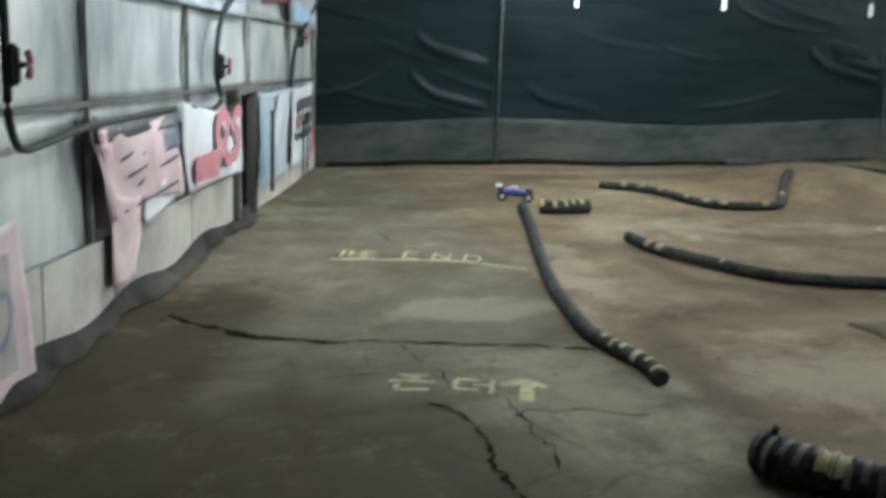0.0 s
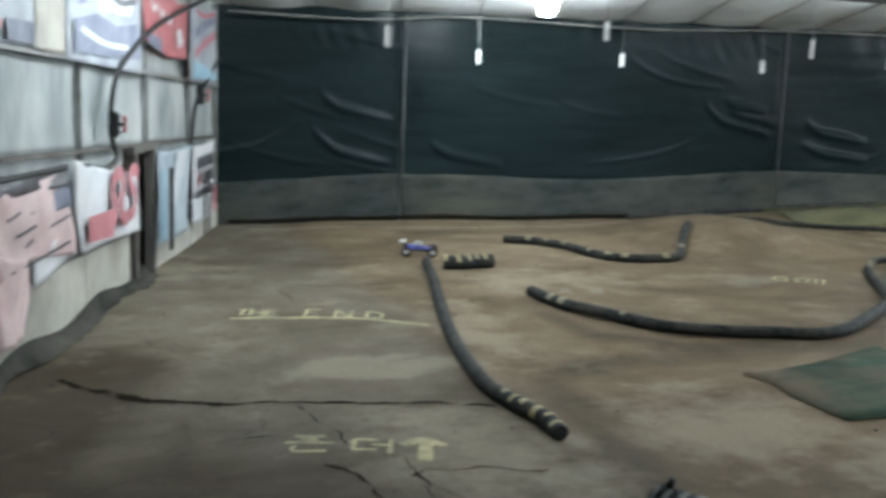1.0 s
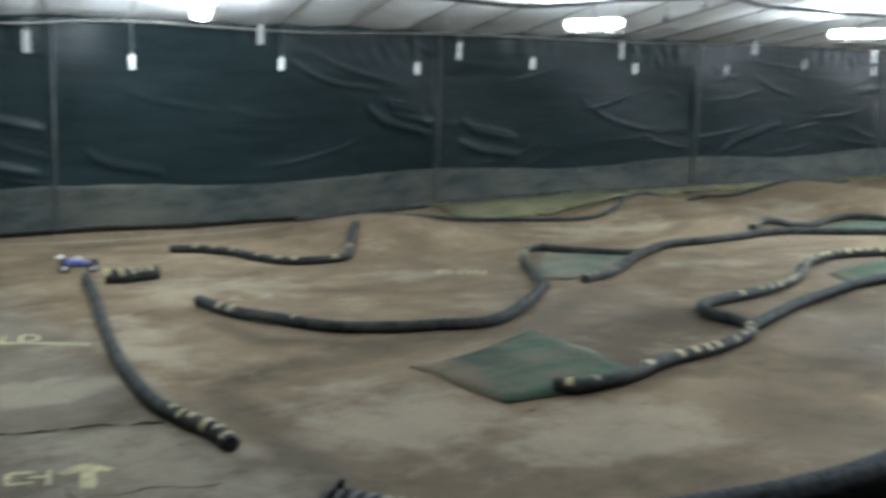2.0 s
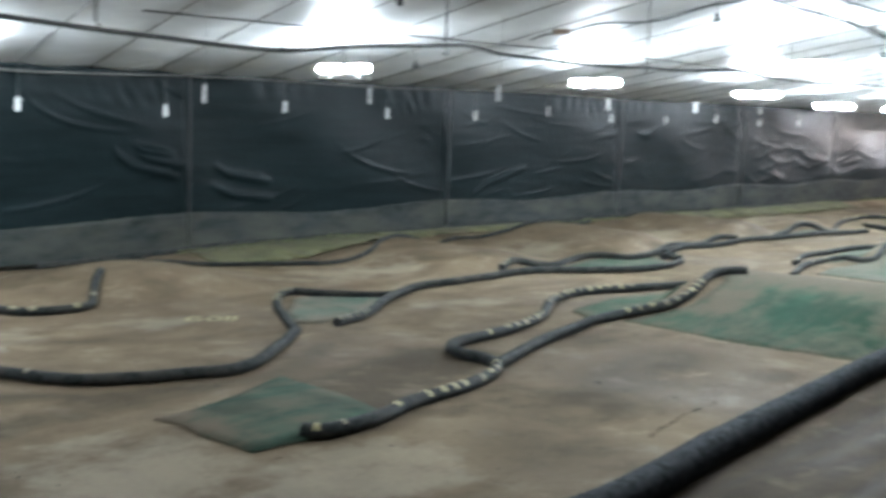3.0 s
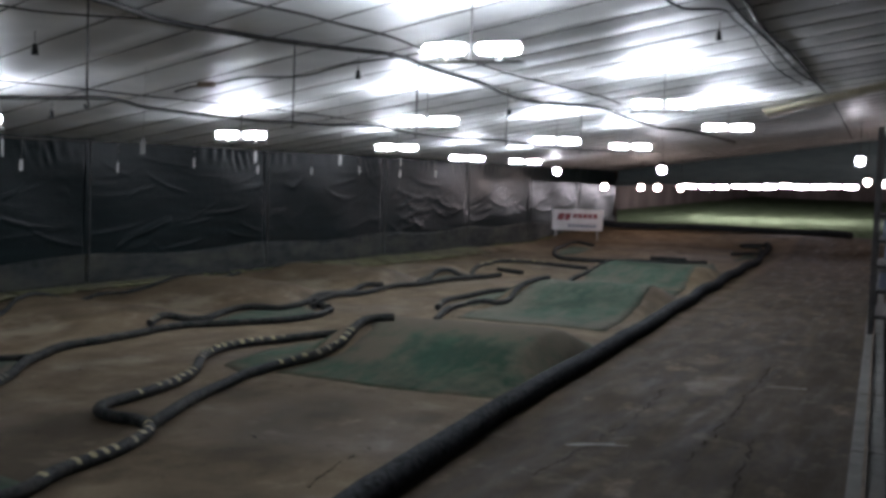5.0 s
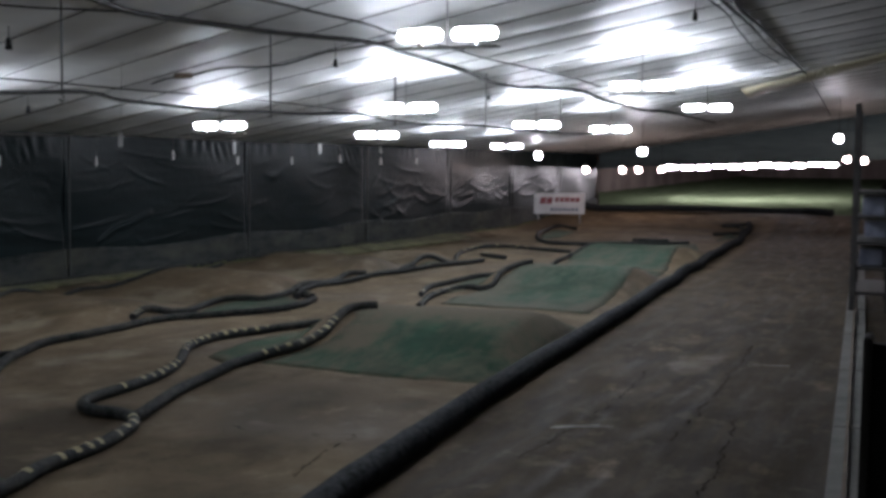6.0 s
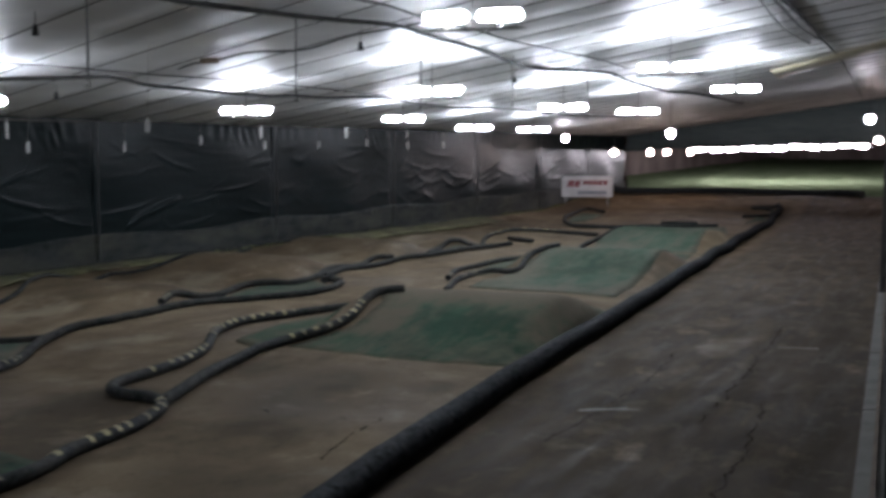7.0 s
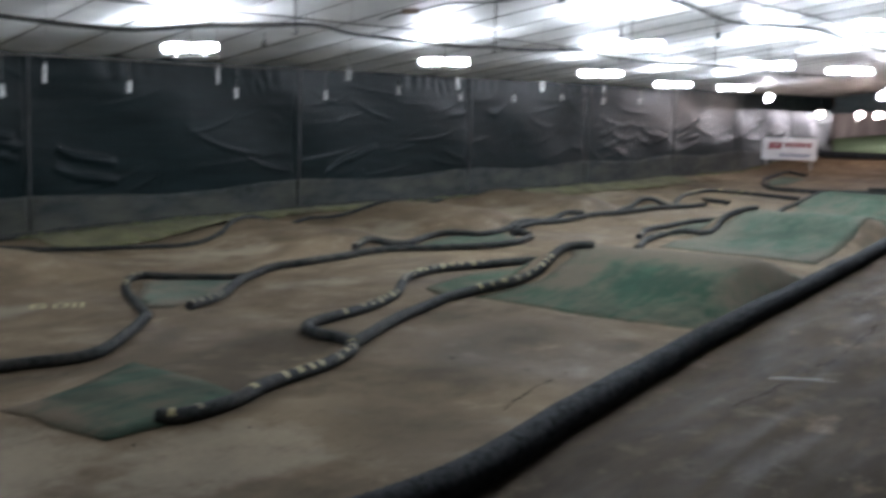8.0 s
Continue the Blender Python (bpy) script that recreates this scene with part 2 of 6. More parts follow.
WOOD = worn("weathered_wood", (0.09, 0.065, 0.045), (0.18, 0.135, 0.095), 3.0, 0.8, 0.0, 0.3, (1, 1, 0.2))
DARK_WOOD = worn("damp_dark_wood", (0.05, 0.045, 0.04), (0.11, 0.10, 0.088), 3.0, 0.8, 0.0, 0.3, (1, 1, 0.2))
KERB = worn("pale_concrete_kerb", (0.11, 0.108, 0.097), (0.19, 0.185, 0.167), 3.0, 0.85, 0.0, 0.3, (1, 1, 1), (0.12, 0.11, 0.095))
LEAF = worn("crop_leaf", (0.075, 0.105, 0.05), (0.12, 0.155, 0.085), 2.0, 0.9, 0.0, 0.2, spec=0.03)
WEED = worn("dry_weed", (0.10, 0.12, 0.045), (0.18, 0.18, 0.08), 4.0, 0.85, 0.0, 0.2)
BLUE_PAINT = worn("blue_shell", (0.06, 0.08, 0.35), (0.12, 0.14, 0.5), 12.0, 0.3, 0.0, 0.0)
RUBBER = material("tyre_rubber", (0.015, 0.015, 0.015), 0.8)
BULB = glow("lit_tube", (0.92, 1.0, 0.99), LAMP)
DUSTY_CARPET = carpet_material("dusty_green_carpet", (0.026, 0.046, 0.033), (0.044, 0.070, 0.050), (0.10, 0.08, 0.058))
VERGE = worn("mossy_ledge", (0.046, 0.047, 0.020), (0.125, 0.118, 0.052), 2.2, 0.9, 0.0, 0.5, (1, 1, 1), (0.085, 0.068, 0.048))
WARM_BULB = glow("warm_lit_bulb", (1.0, 0.80, 0.66), WARM_LAMP)
WORN_RIB = worn("scuffed_rib", (0.03, 0.032, 0.032), (0.17, 0.17, 0.155), 11.0, 0.75, 0.0, 0.3, (1, 1, 1), (0.06, 0.06, 0.055))
ROUND_BULB = glow("lit_round_bulb", (1.0, 0.97, 0.95), ROUND_LAMP)
CURTAIN_BULB = glow("lit_tube_by_curtain", (0.92, 1.0, 0.99), LAMP * 0.55)
SMALL_BULB = glow("lit_small_bulb", (0.92, 1.0, 0.99), LAMP * 1.6)
FAR_BULB = glow("distant_lit_tube", (1.0, 0.93, 0.9), FAR_LAMP)


# ---- mesh helpers ----
def part(name, bm, mat, parent=None, label="", smooth_faces=False):
    me = bpy.data.meshes.new(name)
    bm.to_mesh(me)
    bm.free()
    me.materials.append(mat)
    if smooth_faces:
        me.polygons.foreach_set("use_smooth", [True] * len(me.polygons))
    ob = new(name, me)
    if parent:
        ob.parent = parent
    if label:
        tagged(ob, label)
    return ob


def thing(name, label, category, group="", kind=""):
    return tagged(new(name), label, category, group, kind)


def box(bm, x0, x1, y0, y1, z0, z1, bevel=0.0):
    r = bmesh.ops.create_cube(bm, size=1)
    bmesh.ops.transform(bm, verts=r["verts"], matrix=Matrix.Translation(((x0 + x1) / 2, (y0 + y1) / 2, (z0 + z1) / 2)) @ Matrix.Diagonal((x1 - x0, y1 - y0, z1 - z0, 1)))
    if bevel:
        edges = {e for v in r["verts"] for e in v.link_edges}
        bmesh.ops.bevel(bm, geom=list(edges), offset=bevel, segments=2, affect="EDGES")
    return bm


def boxed(*a, **k):
    return box(bmesh.new(), *a, **k)


def curve_points(points, step):
    """A smooth line through the points, sampled about every step metres."""
    p = [Vector(q) for q in points]
    p = [2 * p[0] - p[1], *p, 2 * p[-1] - p[-2]]
    out = []
    for a, b, c, d in zip(p, p[1:], p[2:], p[3:]):
        n = max(2, int((c - b).length / step))
        for i in range(n):
            t = i / n
            out.append(0.5 * ((2 * b) + (c - a) * t + (2 * a - 5 * b + 4 * c - d) * t * t + (3 * b - a - 3 * c + d) * t * t * t))
    out.append(p[-2])
    # even out the steps
    lengths = [0.0]
    for a, b in zip(out, out[1:]):
        lengths.append(lengths[-1] + (b - a).length)
    n = max(2, int(lengths[-1] / step))
    even, k = [], 0
    for i in range(n + 1):
        want = lengths[-1] * i / n
        while k < len(lengths) - 2 and lengths[k + 1] < want:
            k += 1
        w = (want - lengths[k]) / max(lengths[k + 1] - lengths[k], 1e-9)
        even.append(out[k].lerp(out[k + 1], w))
    return even


def tube_mesh(name, line, radii, sides=10, closed=True):
    """A tube along a line with a radius for each point."""
    verts, faces = [], []
    n = len(line)
    for i, p in enumerate(line):
        d = (line[min(i + 1, n - 1)] - line[max(i - 1, 0)]).normalized()
        side = d.cross(Vector((0, 0, 1)))
        side = side.normalized() if side.length > 1e-3 else Vector((1, 0, 0))
        up = side.cross(d)
        for k in range(sides):
            a = 2 * math.pi * k / sides
            verts.append(p + radii[i] * (math.cos(a) * side + math.sin(a) * up))
    for i in range(n - 1):
        for k in range(sides):
            a, b = i * sides + k, i * sides + (k + 1) % sides
            faces.append((a, a + sides, b + sides, b))
    if closed:
        faces.append(tuple(range(sides)))
        faces.append(tuple((n - 1) * sides + k for k in reversed(range(sides))))
    me = bpy.data.meshes.new(name)
    me.from_pydata(verts, [], faces)
    me.update()
    return me


def tube(name, points, radius, mat, parent=None, label="", step=0.15, sides=8):
    line = curve_points(points, step)
    me = tube_mesh(name, line, [radius] * len(line), sides)
    me.materials.append(mat)
    me.polygons.foreach_set("use_smooth", [True] * len(me.polygons))
    ob = new(name, me)
    if parent:
        ob.parent = parent
    if label:
        tagged(ob, label)
    return ob


def smooth(a, b, v):
    """Soft step from 0 at a to 1 at b."""
    u = min(max((v - a) / (b - a), 0.0), 1.0)
    return u * u * (3 - 2 * u)


def band(v, a, b, soft):
    return smooth(a - soft, a + soft, v) * (1 - smooth(b - soft, b + soft, v))


def hump(v, middle, up, down):
    """A jump's profile: rises over 'up' metres, falls over 'down' metres."""
    d = v - middle
    w = up if d < 0 else down
    return 0.0 if abs(d) >= w else 0.5 + 0.5 * math.cos(math.pi * d / w)


def height(x, y):
    """Height of the dirt floor."""
    z = 0.50 * hump(x, 15.3, 2.9, 2.5) * band(y, 4.82, 8.05, 0.26)
    z += 0.42 * hump(x, 24.0, 3.0, 2.4) * band(y, 5.42, 8.7, 0.3)
    z += 0.42 * hump(x, 31.6, 3.2, 2.6) * band(y, 5.85, 9.0, 0.32)
    z += 0.28 * hump(x, 15.4, 2.2, 1.6) * band(y, 11.75, 15.0, 0.5)
    z += 0.36 * hump(x, 20.0, 2.6, 1.6) * band(y, 11.85, 15.0, 0.5)
    z += 0.40 * hump(x, 24.4, 2.6, 2.0) * band(y, 11.9, 15.2, 0.5)
    z += 0.34 * hump(x, 27.4, 1.9, 1.6) * band(y, 11.6, 13.6, 0.4)
    z += 0.26 * hump(x, 9.5, 2.6, 2.2) * band(y, 12.9, 15.1, 0.7)
    z += 0.10 * hump(x, 6.2, 2.2, 2.4) * hump(y, 6.9, 2.0, 1.2)
    z += 0.16 * hump(y, 15.75, 0.75, 0.6) * smooth(9.0, 13.0, x)
    z += 0.55 * smooth(44.0, 54.0, x) * (1 - smooth(56.0, 62.0, x))
    z += 0.018 * noise.noise((x * 0.9, y * 0.9, 0.3)) * smooth(2.0, 5.0, x)
    z += 0.020 * math.sin(0.9 * x + 0.4 * y) * math.sin(0.7 * y - 0.3 * x + 1.0) + 0.006 * math.sin(2.9 * x + 1.3 * y)
    return z


# ---- ground ----
def grid_mesh(name, xs, ys, z):
    verts = [(x, y, z(x, y)) for y in ys for x in xs]
    n = len(xs)
    faces = [(j * n + i, j * n + i + 1, (j + 1) * n + i + 1, (j + 1) * n + i) for j in range(len(ys) - 1) for i in range(n - 1)]
    me = bpy.data.meshes.new(name)
    me.from_pydata(verts, [], faces)
    me.polygons.foreach_set("use_smooth", [True] * len(me.polygons))
    me.update()
    return me


def ground_height(x, y):
    return height(x, y) + 0.004 * noise.noise((x * 5, y * 5, 2.0))


xs = [-8 + 0.12 * i for i in range(int(48 / 0.12))] + [40 + 0.5 * i for i in range(130)]
ys = [-4 + 0.14 * i for i in range(int(20.4 / 0.14))] + [16.5 + 0.6 * i for i in range(30)]
me = grid_mesh("ground", xs, ys, ground_height)
me.materials.append(DIRT)


def beside(x, y, points, width):
    """1 on a line of points, 0 a width away from it."""
    best = 1e9
    for (ax, ay), (bx, by) in zip(points, points[1:]):
        dx, dy = bx - ax, by - ay
        t = min(max(((x - ax) * dx + (y - ay) * dy) / (dx * dx + dy * dy), 0), 1)
        best = min(best, math.hypot(x - ax - t * dx, y - ay - t * dy))
    return 1 - smooth(0.15 * width, width, best)


# tyre-swept lanes, plus shade beside hoses and dim corners painted as lanes
LANES_AND_DIM = [
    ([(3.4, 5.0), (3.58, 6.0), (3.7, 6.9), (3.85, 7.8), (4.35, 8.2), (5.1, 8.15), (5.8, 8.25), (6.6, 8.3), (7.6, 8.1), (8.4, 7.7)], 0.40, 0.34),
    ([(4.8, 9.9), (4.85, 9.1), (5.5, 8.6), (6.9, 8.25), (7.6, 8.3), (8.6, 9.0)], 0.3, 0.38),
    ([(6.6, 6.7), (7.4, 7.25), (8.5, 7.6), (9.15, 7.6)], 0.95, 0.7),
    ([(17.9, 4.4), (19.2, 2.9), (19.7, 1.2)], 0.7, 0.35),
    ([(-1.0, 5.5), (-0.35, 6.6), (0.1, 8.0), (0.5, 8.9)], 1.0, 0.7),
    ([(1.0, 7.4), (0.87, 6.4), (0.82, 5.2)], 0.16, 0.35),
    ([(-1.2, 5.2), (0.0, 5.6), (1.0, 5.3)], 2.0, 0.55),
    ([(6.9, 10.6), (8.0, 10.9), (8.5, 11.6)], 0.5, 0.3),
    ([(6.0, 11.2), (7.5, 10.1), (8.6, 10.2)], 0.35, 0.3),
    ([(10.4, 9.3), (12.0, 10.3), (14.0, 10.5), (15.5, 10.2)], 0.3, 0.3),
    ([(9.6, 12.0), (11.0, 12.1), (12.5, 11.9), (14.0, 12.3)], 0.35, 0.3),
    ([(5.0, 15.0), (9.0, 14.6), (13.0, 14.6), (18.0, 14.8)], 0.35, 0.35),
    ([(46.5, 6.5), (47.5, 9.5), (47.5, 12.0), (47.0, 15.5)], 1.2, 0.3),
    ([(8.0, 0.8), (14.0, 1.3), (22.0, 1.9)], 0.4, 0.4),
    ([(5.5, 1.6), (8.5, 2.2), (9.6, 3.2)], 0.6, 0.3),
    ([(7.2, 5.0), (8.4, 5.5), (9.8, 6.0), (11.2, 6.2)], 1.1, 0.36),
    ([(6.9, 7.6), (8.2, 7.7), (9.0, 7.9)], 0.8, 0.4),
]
# pale dust, plus brighter-lit spots of the floor put in as colour
DUST_AND_LIT = [(2.65, 8.45, 0.75, 0.42, 0.5), (2.75, 6.3, 0.9, 1.4, 0.34), (4.6, 6.6, 0.95, 1.2, 0.34), (5.6, 11.6, 1.2, 0.9, 0.3), (5.7, 5.5, 1.1, 0.7, 0.45), (3.9, 9.6, 0.5, 1.6, 0.3), (7.9, 11.2, 0.7, 0.5, 0.3),
        (17.2, 13.3, 1.6, 1.0, 0.4), (21.5, 13.4, 1.8, 1.0, 0.45), (26.0, 13.4, 1.6, 1.0, 0.45), (15.3, 2.8, 1.3, 0.35, 0.3), (12.8, 13.0, 1.8, 0.9, 0.3), (43.0, 10.0, 2.5, 1.6, 0.3), (1.4, 12.6, 1.2, 0.6, 0.25), (12.0, 10.0, 1.0, 0.5, 0.25)]
swept_dim, dusty = [], []
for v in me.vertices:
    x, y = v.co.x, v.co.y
    swept_dim.append(max([a * beside(x, y, pts, w) for pts, w, a in LANES_AND_DIM]))
    dusty.append(max([a * max(0.0, 1 - ((x - cx) / rx) ** 2 - ((y - cy) / ry) ** 2) ** 0.7 for cx, cy, rx, ry, a in DUST_AND_LIT]))
me.attributes.new("swept_dim", "FLOAT", "POINT").data.foreach_set("value", swept_dim)
me.attributes.new("dusty", "FLOAT", "POINT").data.foreach_set("value", dusty)
tagged(new("ground", me), "packed brown dirt floor of a model car track", "ground", kind="structure")


# ---- hall: long black curtain, posts, end walls ----
WALL_Y, BAY, POST_X = 16.2, 6.6, 5.236


def ceiling_height(x, y):
    return 3.08 + 0.128 * (WALL_Y - y) + 0.006 * (x - 5)


# long slack folds seen on the first bays, each as three places (x, z) along it
SWAGS = [
    (3.99, 1.9, 4.45, 1.63, 5.17, 1.46),
    (3.9, 1.36, 4.43, 0.99, 5.11, 0.84),
    (5.71, 1.17, 6.18, 0.95, 6.9, 0.84),
    (10.44, 1.84, 10.9, 1.53, 11.73, 1.35),
    (10.9, 1.74, 11.3, 1.62, 11.78, 1.57),
    (12.45, 1.57, 12.9, 1.36, 13.75, 1.25),
    (12.4, 1.2, 13.1, 1, 13.8, 0.93),
    (10.83, 1.9, 11.16, 1.79, 11.67, 1.71),
    (19.43, 0.82, 20.28, 1.18, 21.3, 1.45),
]


def swag_depth(x, z):
    """How far the long folds stand out of the sheet."""
    out = 0.0
    for ax, az, bx, bz, cx, cz in SWAGS:
        if ax < x < cx:
            u = (x - ax) / (cx - ax)
            m = (bx - ax) / (cx - ax)
            if u < m:
                line = az + (bz - az) * (1 - (1 - u / m) ** 1.6)
            else:
                line = bz + (cz - bz) * ((u - m) / (1 - m))
            out += 0.06 * math.sin(math.pi * u) ** 0.6 * math.exp(-(((z - line) / 0.06) ** 2))
    return out


def sheet(name, x0, x1, z0, z1, y, folds, seed, mat, label, lean=0.0, top=None, step=0.05):
    """A hanging sheet in the plane y, with slack folds that swing down between its ends."""
    rnd = random.Random(seed)
    ridges = []
    for _ in range(folds):
        start = rnd.uniform(x0 - 0.3, x1 - 0.6)
        side = rnd.choice((1, 1, 1, -1)) if seed < 3 else rnd.choice((-1, -1, -1, 1))
        ridges.append((start, rnd.uniform(z0 + 0.2, z1 - 0.1), rnd.uniform(0.25, 0.9), rnd.uniform(0.4, 1.4), rnd.uniform(0.8, 2.6), rnd.uniform(0.010, 0.028) if seed < 3 else rnd.uniform(0.006, 0.018) * (1.4 if 5 < seed < 40 else 1.0), rnd.uniform(0.018, 0.036) if step < 0.05 else rnd.uniform(0.03, 0.07), side))
    nx, nz = max(2, int((x1 - x0) / step)), max(2, int((z1 - z0) / step))
    verts = []
    for j in range(nz + 1):
        for i in range(nx + 1):
            x = x0 + (x1 - x0) * i / nx
            v = j / nz
            upper = top(x) if top else z1
            z = z0 + (upper - z0) * v
            off = 0.012 * math.sin(1.3 * x + 2.1 * z + seed) + 0.018 * noise.noise((x * 0.5, z * 0.9, seed * 3.1)) + 0.004 * noise.noise((x * 0.9, z * 7, seed * 1.7))
            for start, rz, drop, reach, length, deep, width, side in ridges:
                u = (x - start) * side
                if side < 0:
                    u = (start + length) - x
                if 0 < u < length:
                    line = rz - drop * (1 - math.exp(-u / reach))
                    fade = math.sin(math.pi * u / length)
                    off += deep * fade * math.exp(-(((z - line) / width) ** 2))
            # vertical gathers under the top hem
            off += 0.02 * math.sin(9 * x + 4 * math.sin(2 * x + seed)) * max(0.0, v - 0.82) / 0.18 * (0.5 + 0.5 * math.sin(1.1 * x + seed * 2))
            # short slanting gathers under the hem beside each post
            u = (x - POST_X) % BAY
            pull = max(0.0, 1 - abs(u - BAY + 1.1) / 1.0)
            off += 0.022 * pull * (0.35 + noise.noise((x * 2.1, z * 0.8, seed))) * math.sin(21 * (x + 0.45 * z) + 3 * noise.noise((x * 1.3, z, seed * 2.0))) * smooth(0.74, 0.86, v) * (1 - smooth(0.93, 1.0, v))
            # tight swags where the sheet is tied to the post
            swag = max(0.0, 1 - (BAY - u) / 0.9)
            off += 0.007 * swag * (0.3 + noise.noise((x * 1.2, z * 2.3, seed + 5.0))) * math.sin(22 * (z + 0.35 * (x % 3.0)) + seed + 3 * noise.noise((x, z * 1.4, seed * 3.0))) * smooth(0.25, 0.45, v) * (1 - smooth(0.6, 0.8, v))
            if z0 > 0.3:
                off += swag_depth(x, z)
            verts.append((x, y - off - lean * (1 - v), z))
    n = nx + 1
    faces = [(j * n + i, j * n + i + 1, (j + 1) * n + i + 1, (j + 1) * n + i) for j in range(nz) for i in range(nx)]
    me = bpy.data.meshes.new(name)
    me.from_pydata(verts, [], faces)
    me.polygons.foreach_set("use_smooth", [True] * len(me.polygons))
    me.materials.append(mat)
    me.update()
    ob = new(name, me)
    thick = ob.modifiers.new("thickness", "SOLIDIFY")
    thick.thickness, thick.offset = 0.006, 1
    if label:
        tagged(ob, label, "curtain", "black sheets along the hall", "structure")
    return ob


def hem(x):
    return ceiling_height(x, WALL_Y) + 0.02 * math.sin(2.2 * x)


edges = [2.4, *[POST_X + BAY * k for k in range(9)]]
for k, (a, b) in enumerate(zip(edges, edges[1:])):
    sheet("wall_curtain", a, b, 0.55, 3.1, WALL_Y, 9 if k < 3 else 24 if k < 5 else 28, k + 1, BLACK_SHEET, "glossy black plastic sheet hung slack between steel posts", top=hem, step=0.034 if k < 4 else 0.055)
    sheet("wall_skirt", a, b, -0.05, 0.72, WALL_Y - 0.07, 5, k + 41, DUSTY_SHEET, "dusty grey plastic skirt at the foot of a black curtain", lean=0.05, top=lambda x: 0.70 + 0.0065 * (x - 5) - 0.11 * math.sin(math.pi * (x - POST_X) / BAY) ** 2 + 0.02 * noise.noise((x * 1.7, 0, 2)), step=0.07)

POST_STEEL = worn("dull_post_steel", (0.06, 0.063, 0.063), (0.11, 0.115, 0.115), 6.0, 0.6, 0.0, 0.1, (1, 1, 1), (0.05, 0.04, 0.03))
for k in range(9):
    x = POST_X + BAY * k
    post = thing("steel_post", "thin grey steel post in front of a black curtain", "post", "posts along the curtain")
    post.location = (x, WALL_Y - 0.16, 0)
    bm = bmesh.new()
    bmesh.ops.create_cone(bm, cap_ends=True, segments=10, radius1=0.0125, radius2=0.0125, depth=3.25, matrix=Matrix.Translation((0, 0, 1.55)))
    part("shaft", bm, POST_STEEL, post, smooth_faces=True)
    part("foot_plate", boxed(-0.07, 0.07, -0.05, 0.05, -0.02, 0.02, bevel=0.005), STEEL, post)

# far stretch of curtain, turned outwards, with gathers; end wall; right and rear walls
def wall_strip(name, a, b, z1, mat, label, gathers=0.05, z0=-0.1, step=0.2):
    a, b = Vector((*a, 0)), Vector((*b, 0))
    d = (b - a).normalized()
    side = Vector((d.y, -d.x, 0))
    n = max(2, int((b - a).length / step))
    bm = bmesh.new()
    rows = []
    for j in range(9):
        row = []
        for i in range(n + 1):
            u = (b - a).length * i / n
            off = gathers * math.sin(3.1 * u + 1.4 * j * 0.3) * noise.noise((u * 0.7, j * 0.25, 4.0)) * 2
            p = a + d * u + side * off
            row.append(bm.verts.new((p.x, p.y, z0 + (z1 - z0) * j / 8)))
        rows.append(row)
    for r, s in zip(rows, rows[1:]):
        for i in range(n):
            bm.faces.new((r[i], r[i + 1], s[i + 1], s[i]))
    ob = part(name, bm, mat, smooth_faces=True)
    thick = ob.modifiers.new("thickness", "SOLIDIFY")
    thick.thickness = 0.02
    return tagged(ob, label, "wall", kind="structure")


# the warm lamplight on the far curtain is put into this brown
LIT_BROWN_SHEET = plastic_sheet("brown_lit_sheet", (0.055, 0.044, 0.038), (0.13, 0.100, 0.086), 0.7, (0.5, 0.5, 4.0), 0.0)
FAR_WALL = worn("dim_brown_wall", (0.10, 0.082, 0.075), (0.19, 0.155, 0.142), 0.8, 0.9, 0.0, 0.2, (1, 1, 0.3), None, 0.03)
wall_strip("wall_far_curtain", (58.04, 16.2), (76, 23.2), 3.5, LIT_BROWN_SHEET, "creased dark plastic sheet at the far end of the hall", 0.3)
wall_strip("wall_end", (76, 23.2), (104, 16), 3.6, FAR_WALL, "dark plastic end wall of the hall")
wall_strip("wall_end_far", (104, 24), (104, -4), 4.4, FAR_WALL, "dark far wall behind a row of lamps")
wall_strip("wall_right", (104, 3.4), (3.6, -0.35), 5.5, DARK_STEEL, "unlit dark wall beside the straight")
wall_strip("wall_rear", (3.6, -3.6), (-7.5, -3.6), 5.6, BOARD, "plain rear wall")
wall_strip("wall_rear_side", (3.6, -0.35), (3.6, -3.6), 5.6, DARK_STEEL, "plain dark side wall")
wall_strip("wall_near_left", (-4.6, -3.6), (-0.82, 6.9), 5.6, MILKY, "milky plastic greenhouse side wall")
wall_strip("wall_left_upper", (-0.95, 6.9), (2.42, 16.3), 4.6, MILKY, "milky plastic above the posters of the side wall", 0.02, 3.0)


# ---- ceiling: slack silver tarp over cross wires ----
SLANT, WIRE_STEP = 0.33, 1.21


